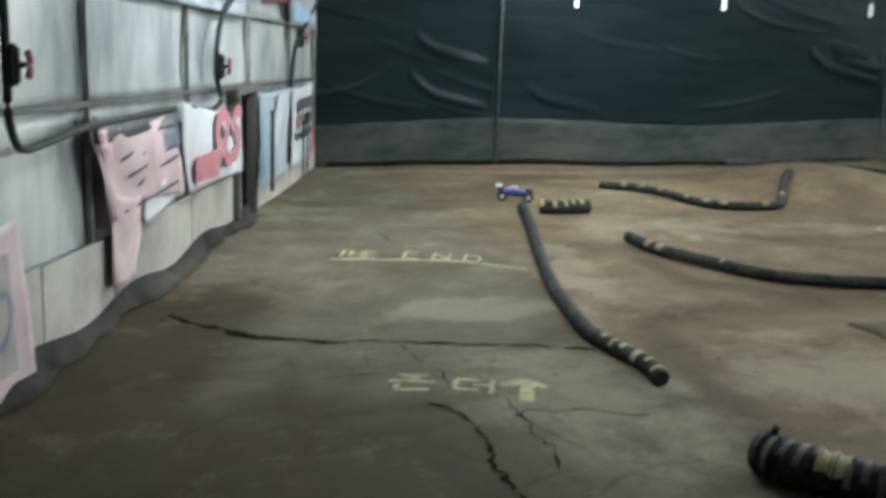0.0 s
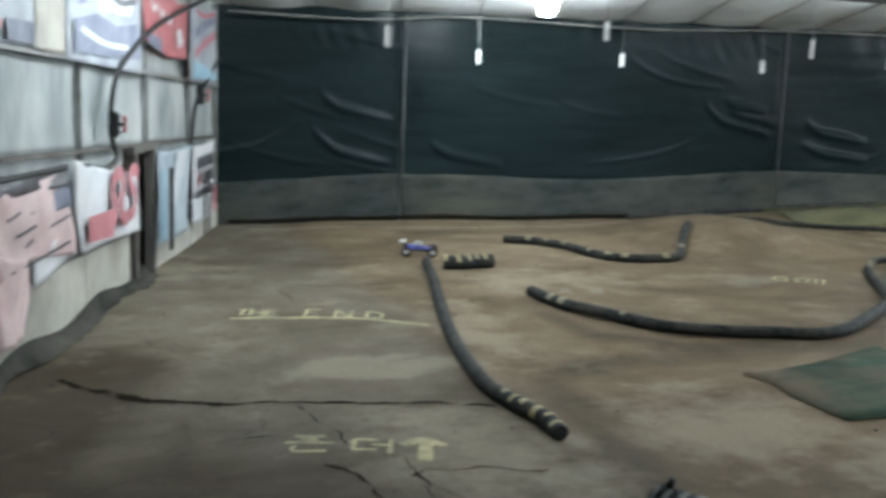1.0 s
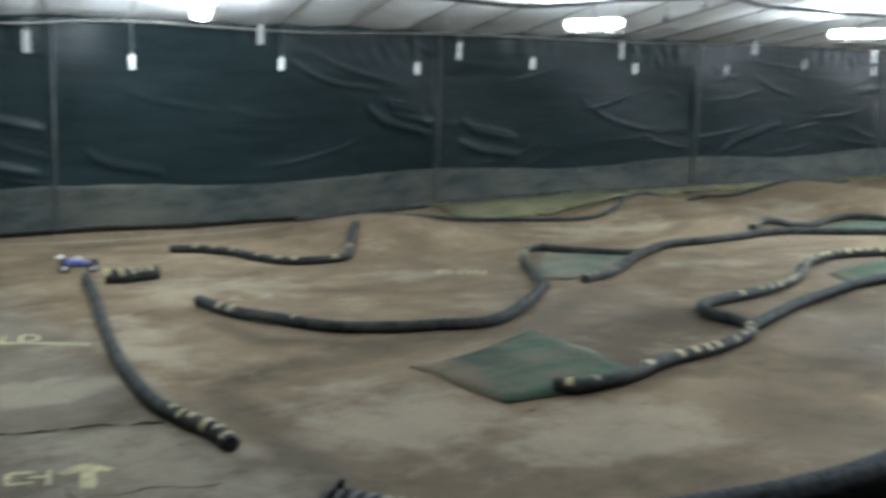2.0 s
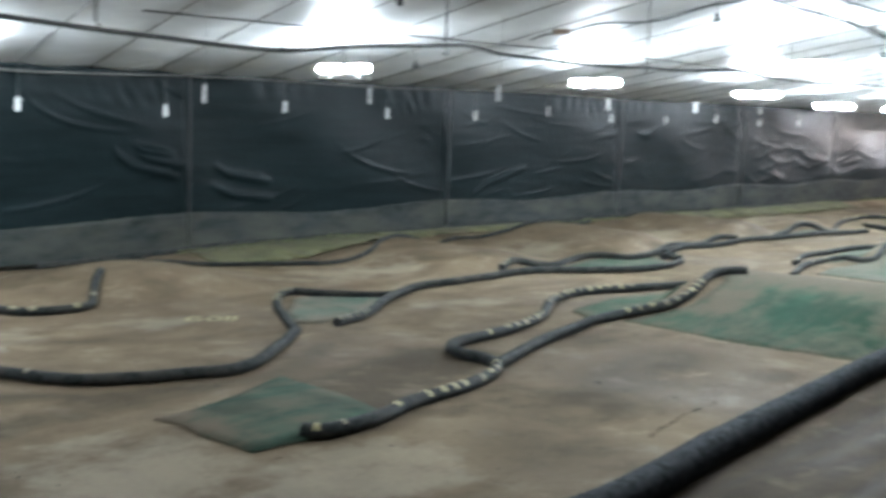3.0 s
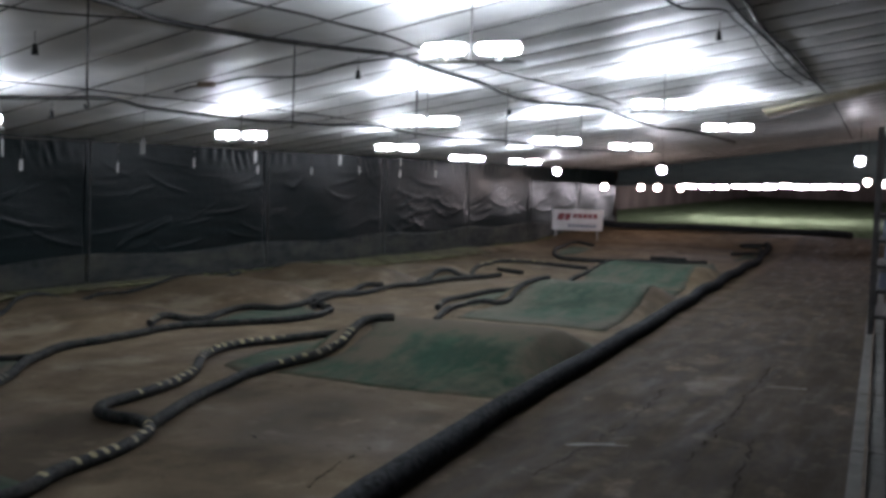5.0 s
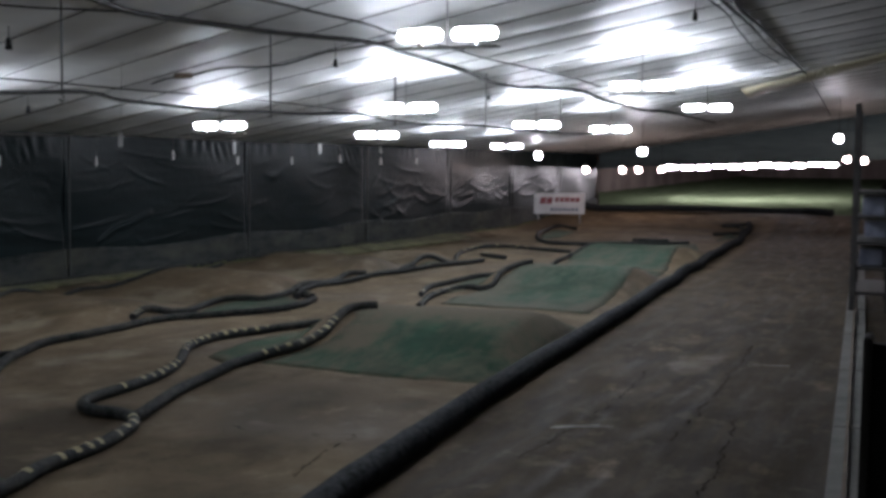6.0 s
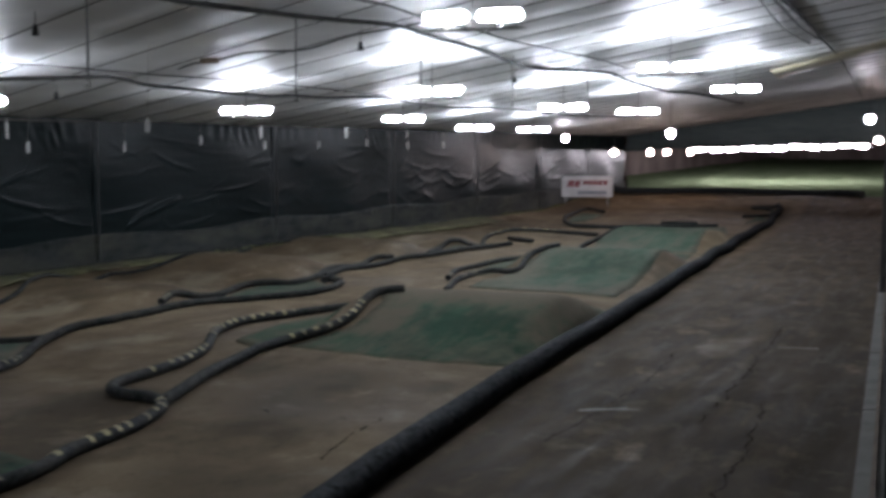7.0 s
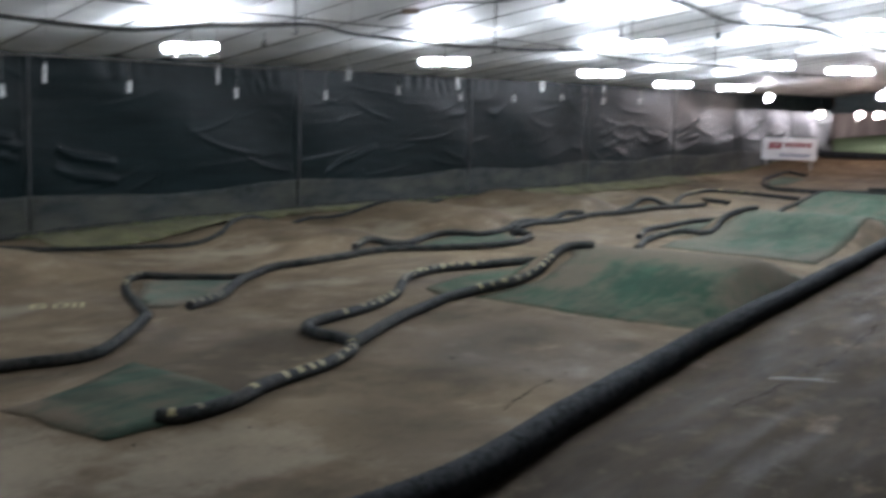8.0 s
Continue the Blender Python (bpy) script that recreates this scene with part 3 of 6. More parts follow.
def build_ceiling():
    """A tarp in one slope; its wires run parallel to the greenhouse wall."""
    us = [-8.1 + WIRE_STEP / 6 * i for i in range(390)]
    ys = [-3.8 + 0.2 * i for i in range(121)]
    verts = []
    for y in ys:
        for u in us:
            x = u + SLANT * (y - WALL_Y)
            k = (u + 8.1) / WIRE_STEP
            sag = 0.05 * math.sin(math.pi * (k % 1.0)) ** 2 * (0.7 + 0.6 * noise.noise((math.floor(k) * 1.7, y * 0.2, 9.0)))
            wrinkle = 0.016 * noise.noise((u * 0.9, y * 4.5, 0.5)) + 0.02 * noise.noise((u * 0.7, y * 1.3, 3.0)) + 0.006 * noise.noise((u * 1.4, y * 11.0, 7.0))
            verts.append((x, y, ceiling_height(x, min(y, WALL_Y)) + 0.02 * max(0.0, y - WALL_Y) - sag + wrinkle))
    n = len(us)
    faces = [(j * n + i, j * n + i + 1, (j + 1) * n + i + 1, (j + 1) * n + i) for j in range(len(ys) - 1) for i in range(n - 1)]
    me = bpy.data.meshes.new("ceiling")
    me.from_pydata(verts, [], faces)
    me.polygons.foreach_set("use_smooth", [True] * len(me.polygons))
    me.update()
    me.materials.append(CEILING)
    ob = tagged(new("ceiling", me), "slack silver-grey tarp ceiling held by cross wires", "ceiling", kind="structure")
    thick = ob.modifiers.new("thickness", "SOLIDIFY")
    thick.thickness, thick.offset = 0.01, 1
    for i in range(65):
        u = -8.1 + WIRE_STEP * i
        line = []
        for y in (-3.5, 0, 4, 8, 12, 16.15):
            x = u + SLANT * (y - WALL_Y)
            line.append((x, y, ceiling_height(x, y) - 0.014))
        wire = tube("ceiling_wire", line, 0.007, DARK_STEEL, step=0.8, sides=6)
        tagged(wire, "thin dark wire under a tarp ceiling", "wire", "cross wires of the ceiling", "structure")


build_ceiling()
me = grid_mesh("ceiling_far", [60 + 2 * i for i in range(24)], [-4 + 2 * i for i in range(17)], lambda x, y: 4.6 + 0.06 * math.sin(x))
me.materials.append(CEILING)
tagged(new("ceiling_far", me), "dim tarp ceiling over the far field", "ceiling", kind="structure")

# valance across the hall, and the corrugated roof strip by the right wall
bm = bmesh.new()
rows = []
for i in range(41):
    u = i / 40
    x, y = 60.0 - 6.0 * u, 20.5 - 19.0 * u
    top = ceiling_height(x, y) - 0.6
    off = 0.05 * math.sin(u * 50)
    rows.append((bm.verts.new((x + off, y, 2.48 + 0.62 * u + 0.04 * math.sin(u * 21))), bm.verts.new((x, y, top + 0.7))))
for (a, b), (c, d) in zip(rows, rows[1:]):
    bm.faces.new((a, c, d, b))
ob = part("valance", bm, VALANCE, smooth_faces=True)
ob.modifiers.new("thickness", "SOLIDIFY").thickness = 0.012
tagged(ob, "dark sheet valance hanging under the ceiling across the hall", "curtain", kind="structure")

bm = bmesh.new()
rows = []
for i in range(161):
    u = i / 160
    x, y = 29.5 - 4.6 * u, 4.5 - 4.0 * u
    z = ceiling_height(x, y) - 0.16 + 0.045 * math.sin(i * math.pi / 2)
    rows.append((bm.verts.new((x, y, z)), bm.verts.new((x + 2.6 - 1.2 * u, y + 0.2, z - 0.03))))
for (a, b), (c, d) in zip(rows, rows[1:]):
    bm.faces.new((a, c, d, b))
ob = part("corrugated_strip", bm, CORRUGATED, smooth_faces=True)
ob.modifiers.new("thickness", "SOLIDIFY").thickness = 0.008
tagged(ob, "yellowed corrugated plastic strip under the roof edge", "roof sheet", kind="structure")


# ---- lamps ----
def capsule(bm, length, radius, x):
    r = bmesh.ops.create_uvsphere(bm, u_segments=12, v_segments=8, radius=radius)
    for v in r["verts"]:
        v.co = Vector((v.co.z, v.co.y, -v.co.x))
        v.co.x += math.copysign(length / 2 - radius, v.co.x) if abs(v.co.x) > 1e-4 else 0
        v.co.x += x


def build_lamp(bulb, wire, size):
    lamp = thing("hanging_lamp", "switched-on twin white lamp hung from the ceiling by a wire", "lamp", "lamps under the ceiling")
    # bracket added below the tubes to block part of their downward light
    part("shield_bracket", boxed(-0.58 * size, 0.58 * size, -0.06, 0.06, -0.15, -0.125, bevel=0.006), STEEL, lamp)
    for x in (-0.31 * size, 0.31 * size):
        bm = bmesh.new()
        capsule(bm, 0.5 * size, 0.064 * size, x)
        part("tube", bm, bulb, lamp, "glowing white tube", True)
        part("cap", boxed(x - 0.03, x + 0.03, -0.03, 0.03, -0.13, -0.07, bevel=0.006), STEEL, lamp)
    bm = bmesh.new()
    bmesh.ops.create_cone(bm, cap_ends=True, segments=6, radius1=0.006, radius2=0.006, depth=wire + 0.13, matrix=Matrix.Translation((0, 0, wire / 2 - 0.065)))
    part("wire", bm, DARK_STEEL, lamp)
    return lamp


CURTAIN_LAMPS = [(11.7, 12.15, 3.16), (17.55, 11.8, 3.24), (23.9, 11.83, 3.27), (30.0, 12.66, 3.2), (34.5, 12.55, 3.24)]
MIDDLE_LAMPS = [(17.75, 8.19, 3.54), (25.4, 8.46, 3.55), (30.4, 8.05, 3.63)]
NEAR_LAMPS = [(11.36, 4.7, 3.93), (19.95, 4.68, 4.0), (27.3, 4.9, 4.01)]
for row, bulb, drop, size in ((CURTAIN_LAMPS, CURTAIN_BULB, 0.48, 0.95), (MIDDLE_LAMPS + NEAR_LAMPS, BULB, 0.65, 1.0)):
    lamp = build_lamp(bulb, drop, size)
    lamp.matrix_basis = pose(*row[0], 0, 0, 90)
    for x, y, z in row[1:]:
        copy_thing(lamp, pose(x, y, z, 0, 0, 90))


def build_spot(name, label, mat, radius):
    spot = thing(name, label, "lamp", "single lamps at the far end")
    bm = bmesh.new()
    bmesh.ops.create_uvsphere(bm, u_segments=12, v_segments=8, radius=radius)
    part("bulb", bm, mat, spot, "glowing bulb", True)
    bm = bmesh.new()
    bmesh.ops.create_cone(bm, cap_ends=True, segments=10, radius1=radius * 1.2, radius2=radius * 0.5, depth=radius, matrix=Matrix.Translation((0, 0, radius * 1.3)))
    part("shade", bm, DARK_STEEL, spot, smooth_faces=True)
    bm = bmesh.new()
    bmesh.ops.create_cone(bm, cap_ends=True, segments=6, radius1=0.01, radius2=0.01, depth=1.5, matrix=Matrix.Translation((0, 0, radius * 1.5 + 0.75)))
    part("wire", bm, DARK_STEEL, spot)
    return spot


spot = build_spot("round_lamp", "switched-on round white lamp under the ceiling", ROUND_BULB, 0.14)
spot.matrix_basis = pose(42.0, 14.0, 3.05)
for p in ((38.1, 9.0, 3.16), (40.0, 2.9, 3.65)):
    copy_thing(spot, pose(*p))
small = build_spot("round_lamp", "switched-on small round white lamp near the curtain, its copy added unseen", SMALL_BULB, 0.11)
small.matrix_basis = pose(6.44, 13.82, 3.12)
# added lamp, out of view, that brightens the left wall
copy_thing(small, pose(2.5, 10.5, 3.52))
# another unseen lamp, added to brighten the floor near the pipe's end
small = build_spot("round_lamp", "switched-on small round white lamp added out of view over the entry", BULB, 0.09)
small.matrix_basis = pose(5.1, 5.4, 4.12)
warm = build_spot("warm_lamp", "switched-on warm round lamp in the far hall", WARM_BULB, 0.14)
warm.matrix_basis = pose(46.5, 13.4, 2.52)
for p in ((50.4, 12.85, 2.54), (50.6, 12.15, 2.55), (50.8, 11.15, 2.58), (50.0, 3.3, 3.07), (52.0, 2.75, 3.05)):
    copy_thing(warm, pose(*p))


def build_far_tube():
    t = thing("strip_lamp", "switched-on white strip lamp in the far hall", "lamp", "row of strip lamps in the far hall")
    bm = bmesh.new()
    capsule(bm, 0.78, 0.12, 0)
    part("tube", bm, FAR_BULB, t, "glowing white tube", True)
    part("housing", boxed(-0.45, 0.45, -0.07, 0.07, 0.13, 0.21, bevel=0.02), STEEL, t)
    bm = bmesh.new()
    bmesh.ops.create_cone(bm, cap_ends=True, segments=6, radius1=0.012, radius2=0.012, depth=1.5, matrix=Matrix.Translation((0, 0, 1.05)))
    part("wire", bm, DARK_STEEL, t)
    return t


strip = build_far_tube()
strip.matrix_basis = pose(77, 6.1, 3.0, 0, 0, 90)
for k in range(1, 11):
    copy_thing(strip, pose(77 - 0.28 * k, 6.1 + 0.96 * k, 3.0 - 0.03 * k + 0.08 * (k % 3 == 1), 0, 0, 90))


# ---- cables under the ceiling ----
def cable(name, label, points, radius, mat=DARK_STEEL):
    ob = tube(name, points, radius, mat, step=0.25, sides=7)
    return tagged(ob, label, "cable", "cables under the ceiling")


cable("cable", "thick black cable bundle strapped under the ceiling", [(3, 7.3, 4.1), (7.0, 7.4, 4.12), (8.93, 7.53, 4.15), (10.06, 7.75, 4.13), (11.18, 7.68, 4.15), (12.16, 7.54, 4.17), (13.19, 7.34, 4.2), (14.36, 7.11, 4.24), (15.85, 7.28, 4.23), (18.32, 7.47, 4.22), (21.63, 7.87, 4.19), (24.73, 7.28, 4.28), (28.35, 7.61, 4.26), (32.72, 7.79, 4.26), (35.12, 7.5, 4.31), (43.6, 7.62, 4.35)], 0.034)
cable("cable", "black cable sagging in bows between steel rods", [(1.5, 7.5, 3.12), (3.8, 7.5, 3.09), (4.86, 7.5, 3.05), (5.6, 7.5, 3.03), (6.16, 7.5, 3.01), (6.76, 7.5, 3.02), (7.55, 7.5, 3.11), (8.45, 7.5, 3.18), (9.1, 7.5, 3.23), (9.5, 7.5, 3.18), (10.05, 7.5, 3.17), (10.97, 7.5, 3.16), (11.9, 7.5, 3.17), (12.4, 7.5, 3.2), (13.0, 7.5, 3.2), (14.6, 7.5, 3.28), (15.6, 7.5, 3.24), (17.4, 7.5, 3.24), (19.7, 7.5, 3.3), (23, 7.5, 3.3), (27, 7.5, 3.38)], 0.021)
cable("cable", "thin black cable under the ceiling", [(6.0, 6.7, 4.24), (9.88, 6.63, 4.27), (10.83, 6.56, 4.29), (12.06, 6.54, 4.3), (13.01, 6.51, 4.31), (14.23, 6.62, 4.3), (15.78, 6.61, 4.31), (17.61, 6.69, 4.31), (20.07, 6.65, 4.33), (22.53, 6.63, 4.35), (24.74, 6.77, 4.35)], 0.017)
cable("cable", "pale cable with a taped joint running across the ceiling", [(14.46, 10.9, 3.75), (14.21, 10.4, 3.81), (14.34, 10.19, 3.84), (14.24, 9.82, 3.88), (14.16, 9.37, 3.94), (14.82, 8.92, 4.0), (14.42, 7.85, 4.14), (14.45, 7.15, 4.22), (14.42, 6.79, 4.27)], 0.016, POST_STEEL)
cable("cable", "thin black cable along the ceiling", [(8.0, 11.6, 3.62), (11.58, 11.52, 3.65), (12.12, 11.45, 3.66), (13.08, 11.43, 3.67), (14.54, 11.39, 3.68), (15.89, 11.31, 3.7), (18.54, 11.31, 3.72), (23, 11.4, 3.72)], 0.013)
cable("cable", "thin black cable joining the cable bundle", [(6.5, 8.5, 4.02), (8.44, 8.32, 4.05), (8.96, 8.26, 4.06), (9.61, 7.96, 4.1), (10.02, 7.79, 4.13)], 0.013)
cable("cable", "black cable beside the dark wall", [(9, 2.4, 4.84), (14.21, 2.58, 4.81), (16.4, 2.66, 4.81), (18.71, 2.69, 4.82), (22.63, 2.83, 4.83), (25.85, 2.76, 4.86)], 0.022)
cable("cable", "thick black cable beside the dark wall", [(9, 2.2, 4.86), (14.39, 2.41, 4.83), (16.81, 2.57, 4.83), (20.02, 2.6, 4.84), (24.55, 2.73, 4.85), (32.56, 3.03, 4.86), (50, 4.0, 4.85)], 0.028)
cable("cable", "thin black cable beside the dark wall", [(13.4, 3.2, 4.76), (13.9, 3.05, 4.68), (14.73, 2.74, 4.79), (15.71, 2.77, 4.79), (17.18, 2.79, 4.8), (19.18, 2.93, 4.79), (22.26, 3.09, 4.79), (25.4, 3.05, 4.82)], 0.016)
cable("cable", "pale rope along the top hem of the curtain", [(2.6, 15.7, 2.95), (4.5, 15.75, 2.92), (6.2, 15.7, 3.02), (9, 15.75, 2.97), (12, 15.7, 3.05), (16.4, 15.75, 3.06), (21.1, 15.7, 3.14), (25, 15.7, 3.13), (30, 15.7, 3.22)], 0.014, KERB)
part("tape_wrap", boxed(14.22, 14.3, 10.02, 10.34, 3.80, 3.88, bevel=0.02), WOOD, bpy.data.objects["cable.003"], "brown tape round the joint")

for x, low in ((4.9, 3.1), (8.72, 3.17), (12.38, 3.19), (15.9, 3.24), (19.7, 3.26), (24.2, 3.3)):
    rod = thing("hanging_rod", "thin steel rod with a hook holding a cable under the ceiling", "rod", "rods under the ceiling")
    y = 7.5
    rod.location = (x, y, low)
    top = ceiling_height(x, y) - low
    bm = bmesh.new()
    bmesh.ops.create_cone(bm, cap_ends=True, segments=7, radius1=0.011, radius2=0.011, depth=top, matrix=Matrix.Translation((0, 0, top / 2)))
    part("shaft", bm, POST_STEEL, rod, smooth_faces=True)
    hook = [(0.03 * math.cos(a * 0.5), 0, 0.03 * math.sin(a * 0.5) - 0.03) for a in range(-6, 3)]
    tube("hook", hook, 0.011, DARK_STEEL, rod, step=0.02, sides=6)
for x, y, z in ((9.7, 9.1, 3.80), (14.0, 12.9, 3.36), (14.3, 7.65, 3.97), (21.9, 8.3, 3.97), (15.9, 3.0, 4.62)):
    b = thing("lamp_socket", "empty black lamp socket hanging on a cord", "lamp socket", "empty sockets under the ceiling")
    b.location = (x, y, z)
    bm = bmesh.new()
    bmesh.ops.create_cone(bm, cap_ends=True, segments=10, radius1=0.04, radius2=0.024, depth=0.12)
    part("socket", bm, RUBBER, b, smooth_faces=True)
    top = ceiling_height(x, y) - z
    bm = bmesh.new()
    bmesh.ops.create_cone(bm, cap_ends=True, segments=6, radius1=0.005, radius2=0.005, depth=top, matrix=Matrix.Translation((0, 0, top / 2 + 0.04)))
    part("cord", bm, RUBBER, b)


# ---- white cards on threads ----
def build_card(thread):
    c = thing("hanging_card", "small white card hanging on a thread from the ceiling", "card", "white cards on threads")
    part("card", boxed(-0.032, 0.032, -0.003, 0.003, -0.10, 0.085), PAPER, c)
    part("clip", boxed(-0.018, 0.018, -0.008, 0.008, 0.085, 0.11, bevel=0.003), STEEL, c)
    bm = bmesh.new()
    bmesh.ops.create_cone(bm, cap_ends=True, segments=5, radius1=0.003, radius2=0.003, depth=thread, matrix=Matrix.Translation((0, 0, 0.1 + thread / 2)))
    part("thread", bm, STEEL, c)
    return c


rnd = random.Random(5)
for y, thread, row in ((10.0, 1.14, [(3.13, 2.62), (5.32, 2.76), (7.7, 2.67), (10.14, 2.74), (12.62, 2.86), (15.33, 2.81), (18.02, 2.85), (20.44, 2.9)]),
                       (15.0, 0.68, [(5.97, 2.46), (8.22, 2.49), (10.64, 2.47), (13.03, 2.6), (15.5, 2.56), (18.03, 2.58), (20.48, 2.74), (22.95, 2.65), (25.4, 2.67), (27.96, 2.75), (30.48, 2.7), (33.0, 2.74)])):
    card = build_card(thread)
    card.matrix_basis = pose(row[0][0], y, row[0][1], 0, 0, 15)
    for x, z in row[1:]:
        copy_thing(card, pose(x, y, z, rnd.uniform(-1.5, 1.5), rnd.uniform(-1.5, 1.5), rnd.uniform(-30, 30)))

# mossy ledge, and a dark strip painted as the shadow gap under the curtain
def strip_on_ground(name, label, x0, x1, y0, y1, mat, lift, wob=0.08, n=90):
    bm = bmesh.new()
    rows = []
    for i in range(n + 1):
        x = x0 + (x1 - x0) * i / n
        ya, yb = y0 + wob * noise.noise((x * 0.9, 1, 0)) + wob * 0.5 * noise.noise((x * 3, 5, 0)), y1 + wob * 0.4 * noise.noise((x * 1.3, 8, 0))
        rows.append([bm.verts.new((x, y, height(x, y) + lift + 0.02 * noise.noise((x * 3, y * 3, 2)))) for y in (ya, ya + (yb - ya) / 3, ya + (yb - ya) * 2 / 3, yb)])
    for a, b in zip(rows, rows[1:]):
        for k in range(3):
            bm.faces.new((a[k], a[k + 1], b[k + 1], b[k]))
    ob = part(name, bm, mat, smooth_faces=True)
    ob.modifiers.new("thickness", "SOLIDIFY").thickness = 0.02
    return tagged(ob, label, "ground", kind="structure")


strip_on_ground("mossy_ledge", "mossy green ledge of soil under the curtain", 11.6, 16.2, 14.75, 15.9, VERGE, 0.03, 0.3)
strip_on_ground("mossy_ledge", "mossy green ledge of soil under the curtain", 16.0, 21.5, 15.45, 15.9, VERGE, 0.035, 0.16)
strip_on_ground("mossy_ledge", "mossy green ledge of soil under the curtain", 27.0, 38.0, 15.0, 15.98, VERGE, 0.035, 0.25)
strip_on_ground("gap_shade", "dark strip painted as the shadow gap at the foot of the curtain", 2.7, 44.0, 15.98, 16.1, CRACK_SHADE, 0.05, 0.05, 200)


# ---- left greenhouse wall: local frame, s along the wall from (-0.82, 6.9), z up, n towards the hall ----
WALL_FROM = Vector((-0.82, 6.9, 0))
WALL_TURN = math.degrees(math.atan2(16.26 - 6.9, 2.56 + 0.82))
WALL_FRAME = pose(*WALL_FROM, 0, 0, WALL_TURN) @ Matrix.Translation((-0.17, 0, 0)) @ Matrix.Diagonal((0.965, 1, 1, 1))   # local x = s, local y = away from the hall, z = up


def on_wall(ob):
    ob.matrix_basis = WALL_FRAME
    return ob


def flag(name, corners, mat, parent=None, label="", y=-0.04, nx=14, nz=14, waves=0.02, seed=0.0):
    """A cloth with four corners (s, z): top left, top right, bottom right, bottom left."""
    tl, tr, br, bl = corners
    bm = bmesh.new()
    grid = []
    for j in range(nz + 1):
        v = j / nz
        row = []
        for i in range(nx + 1):
            u = i / nx
            s = (1 - v) * ((1 - u) * tl[0] + u * tr[0]) + v * ((1 - u) * bl[0] + u * br[0])
            z = (1 - v) * ((1 - u) * tl[1] + u * tr[1]) + v * ((1 - u) * bl[1] + u * br[1])
            z -= 0.03 * math.sin(math.pi * u) * (1 - v)
            off = waves * (math.sin(9 * u + 3 * v + seed) * 0.6 + math.sin(5 * v - 4 * u + seed * 2) * 0.5 + noise.noise((s * 3, z * 3, seed)))
            row.append(bm.verts.new((s, y - abs(waves) - off, z)))
        grid.append(row)
    for a, b in zip(grid, grid[1:]):
        for i in range(nx):
            bm.faces.new((a[i], b[i], b[i + 1], a[i + 1]))
    ob = part(name, bm, mat, parent, label, True)
    ob.modifiers.new("thickness", "SOLIDIFY").thickness = 0.003
    return ob


def print_shape(name, parent, mat, points, y, label=""):
    """A printed patch on a cloth: a polygon in (s, z)."""
    bm = bmesh.new()
    bm.faces.new([bm.verts.new((s, y, z)) for s, z in points])
    r = bmesh.ops.extrude_face_region(bm, geom=bm.faces[:])
    for v in r["geom"]:
        if isinstance(v, bmesh.types.BMVert):
            v.co.y -= 0.004
    bmesh.ops.recalc_face_normals(bm, faces=bm.faces[:])
    return part(name, bm, mat, parent, label)


def stroke(name, parent, mat, points, width, y, label=""):
    """A printed band along a smooth line in (s, z)."""
    line = curve_points([(s, 0, z) for s, z in points], 0.05)
    bm = bmesh.new()
    rows = []
    for i, p in enumerate(line):
        d = (line[min(i + 1, len(line) - 1)] - line[max(i - 1, 0)]).normalized()
        n = Vector((-d.z, 0, d.x)) * width / 2
        rows.append([bm.verts.new((q.x, yy, q.z)) for q, yy in ((p + n, y), (p - n, y))])
    for a, b in zip(rows, rows[1:]):
        bm.faces.new((a[0], a[1], b[1], b[0]))
    ob = part(name, bm, mat, parent, label)
    ob.modifiers.new("thickness", "SOLIDIFY").thickness = 0.003
    return ob


def rail_z(s, upper):
    return 2.46 - 0.063 * (s - 1.5) if upper else 1.66 - 0.048 * (s - 0.9)


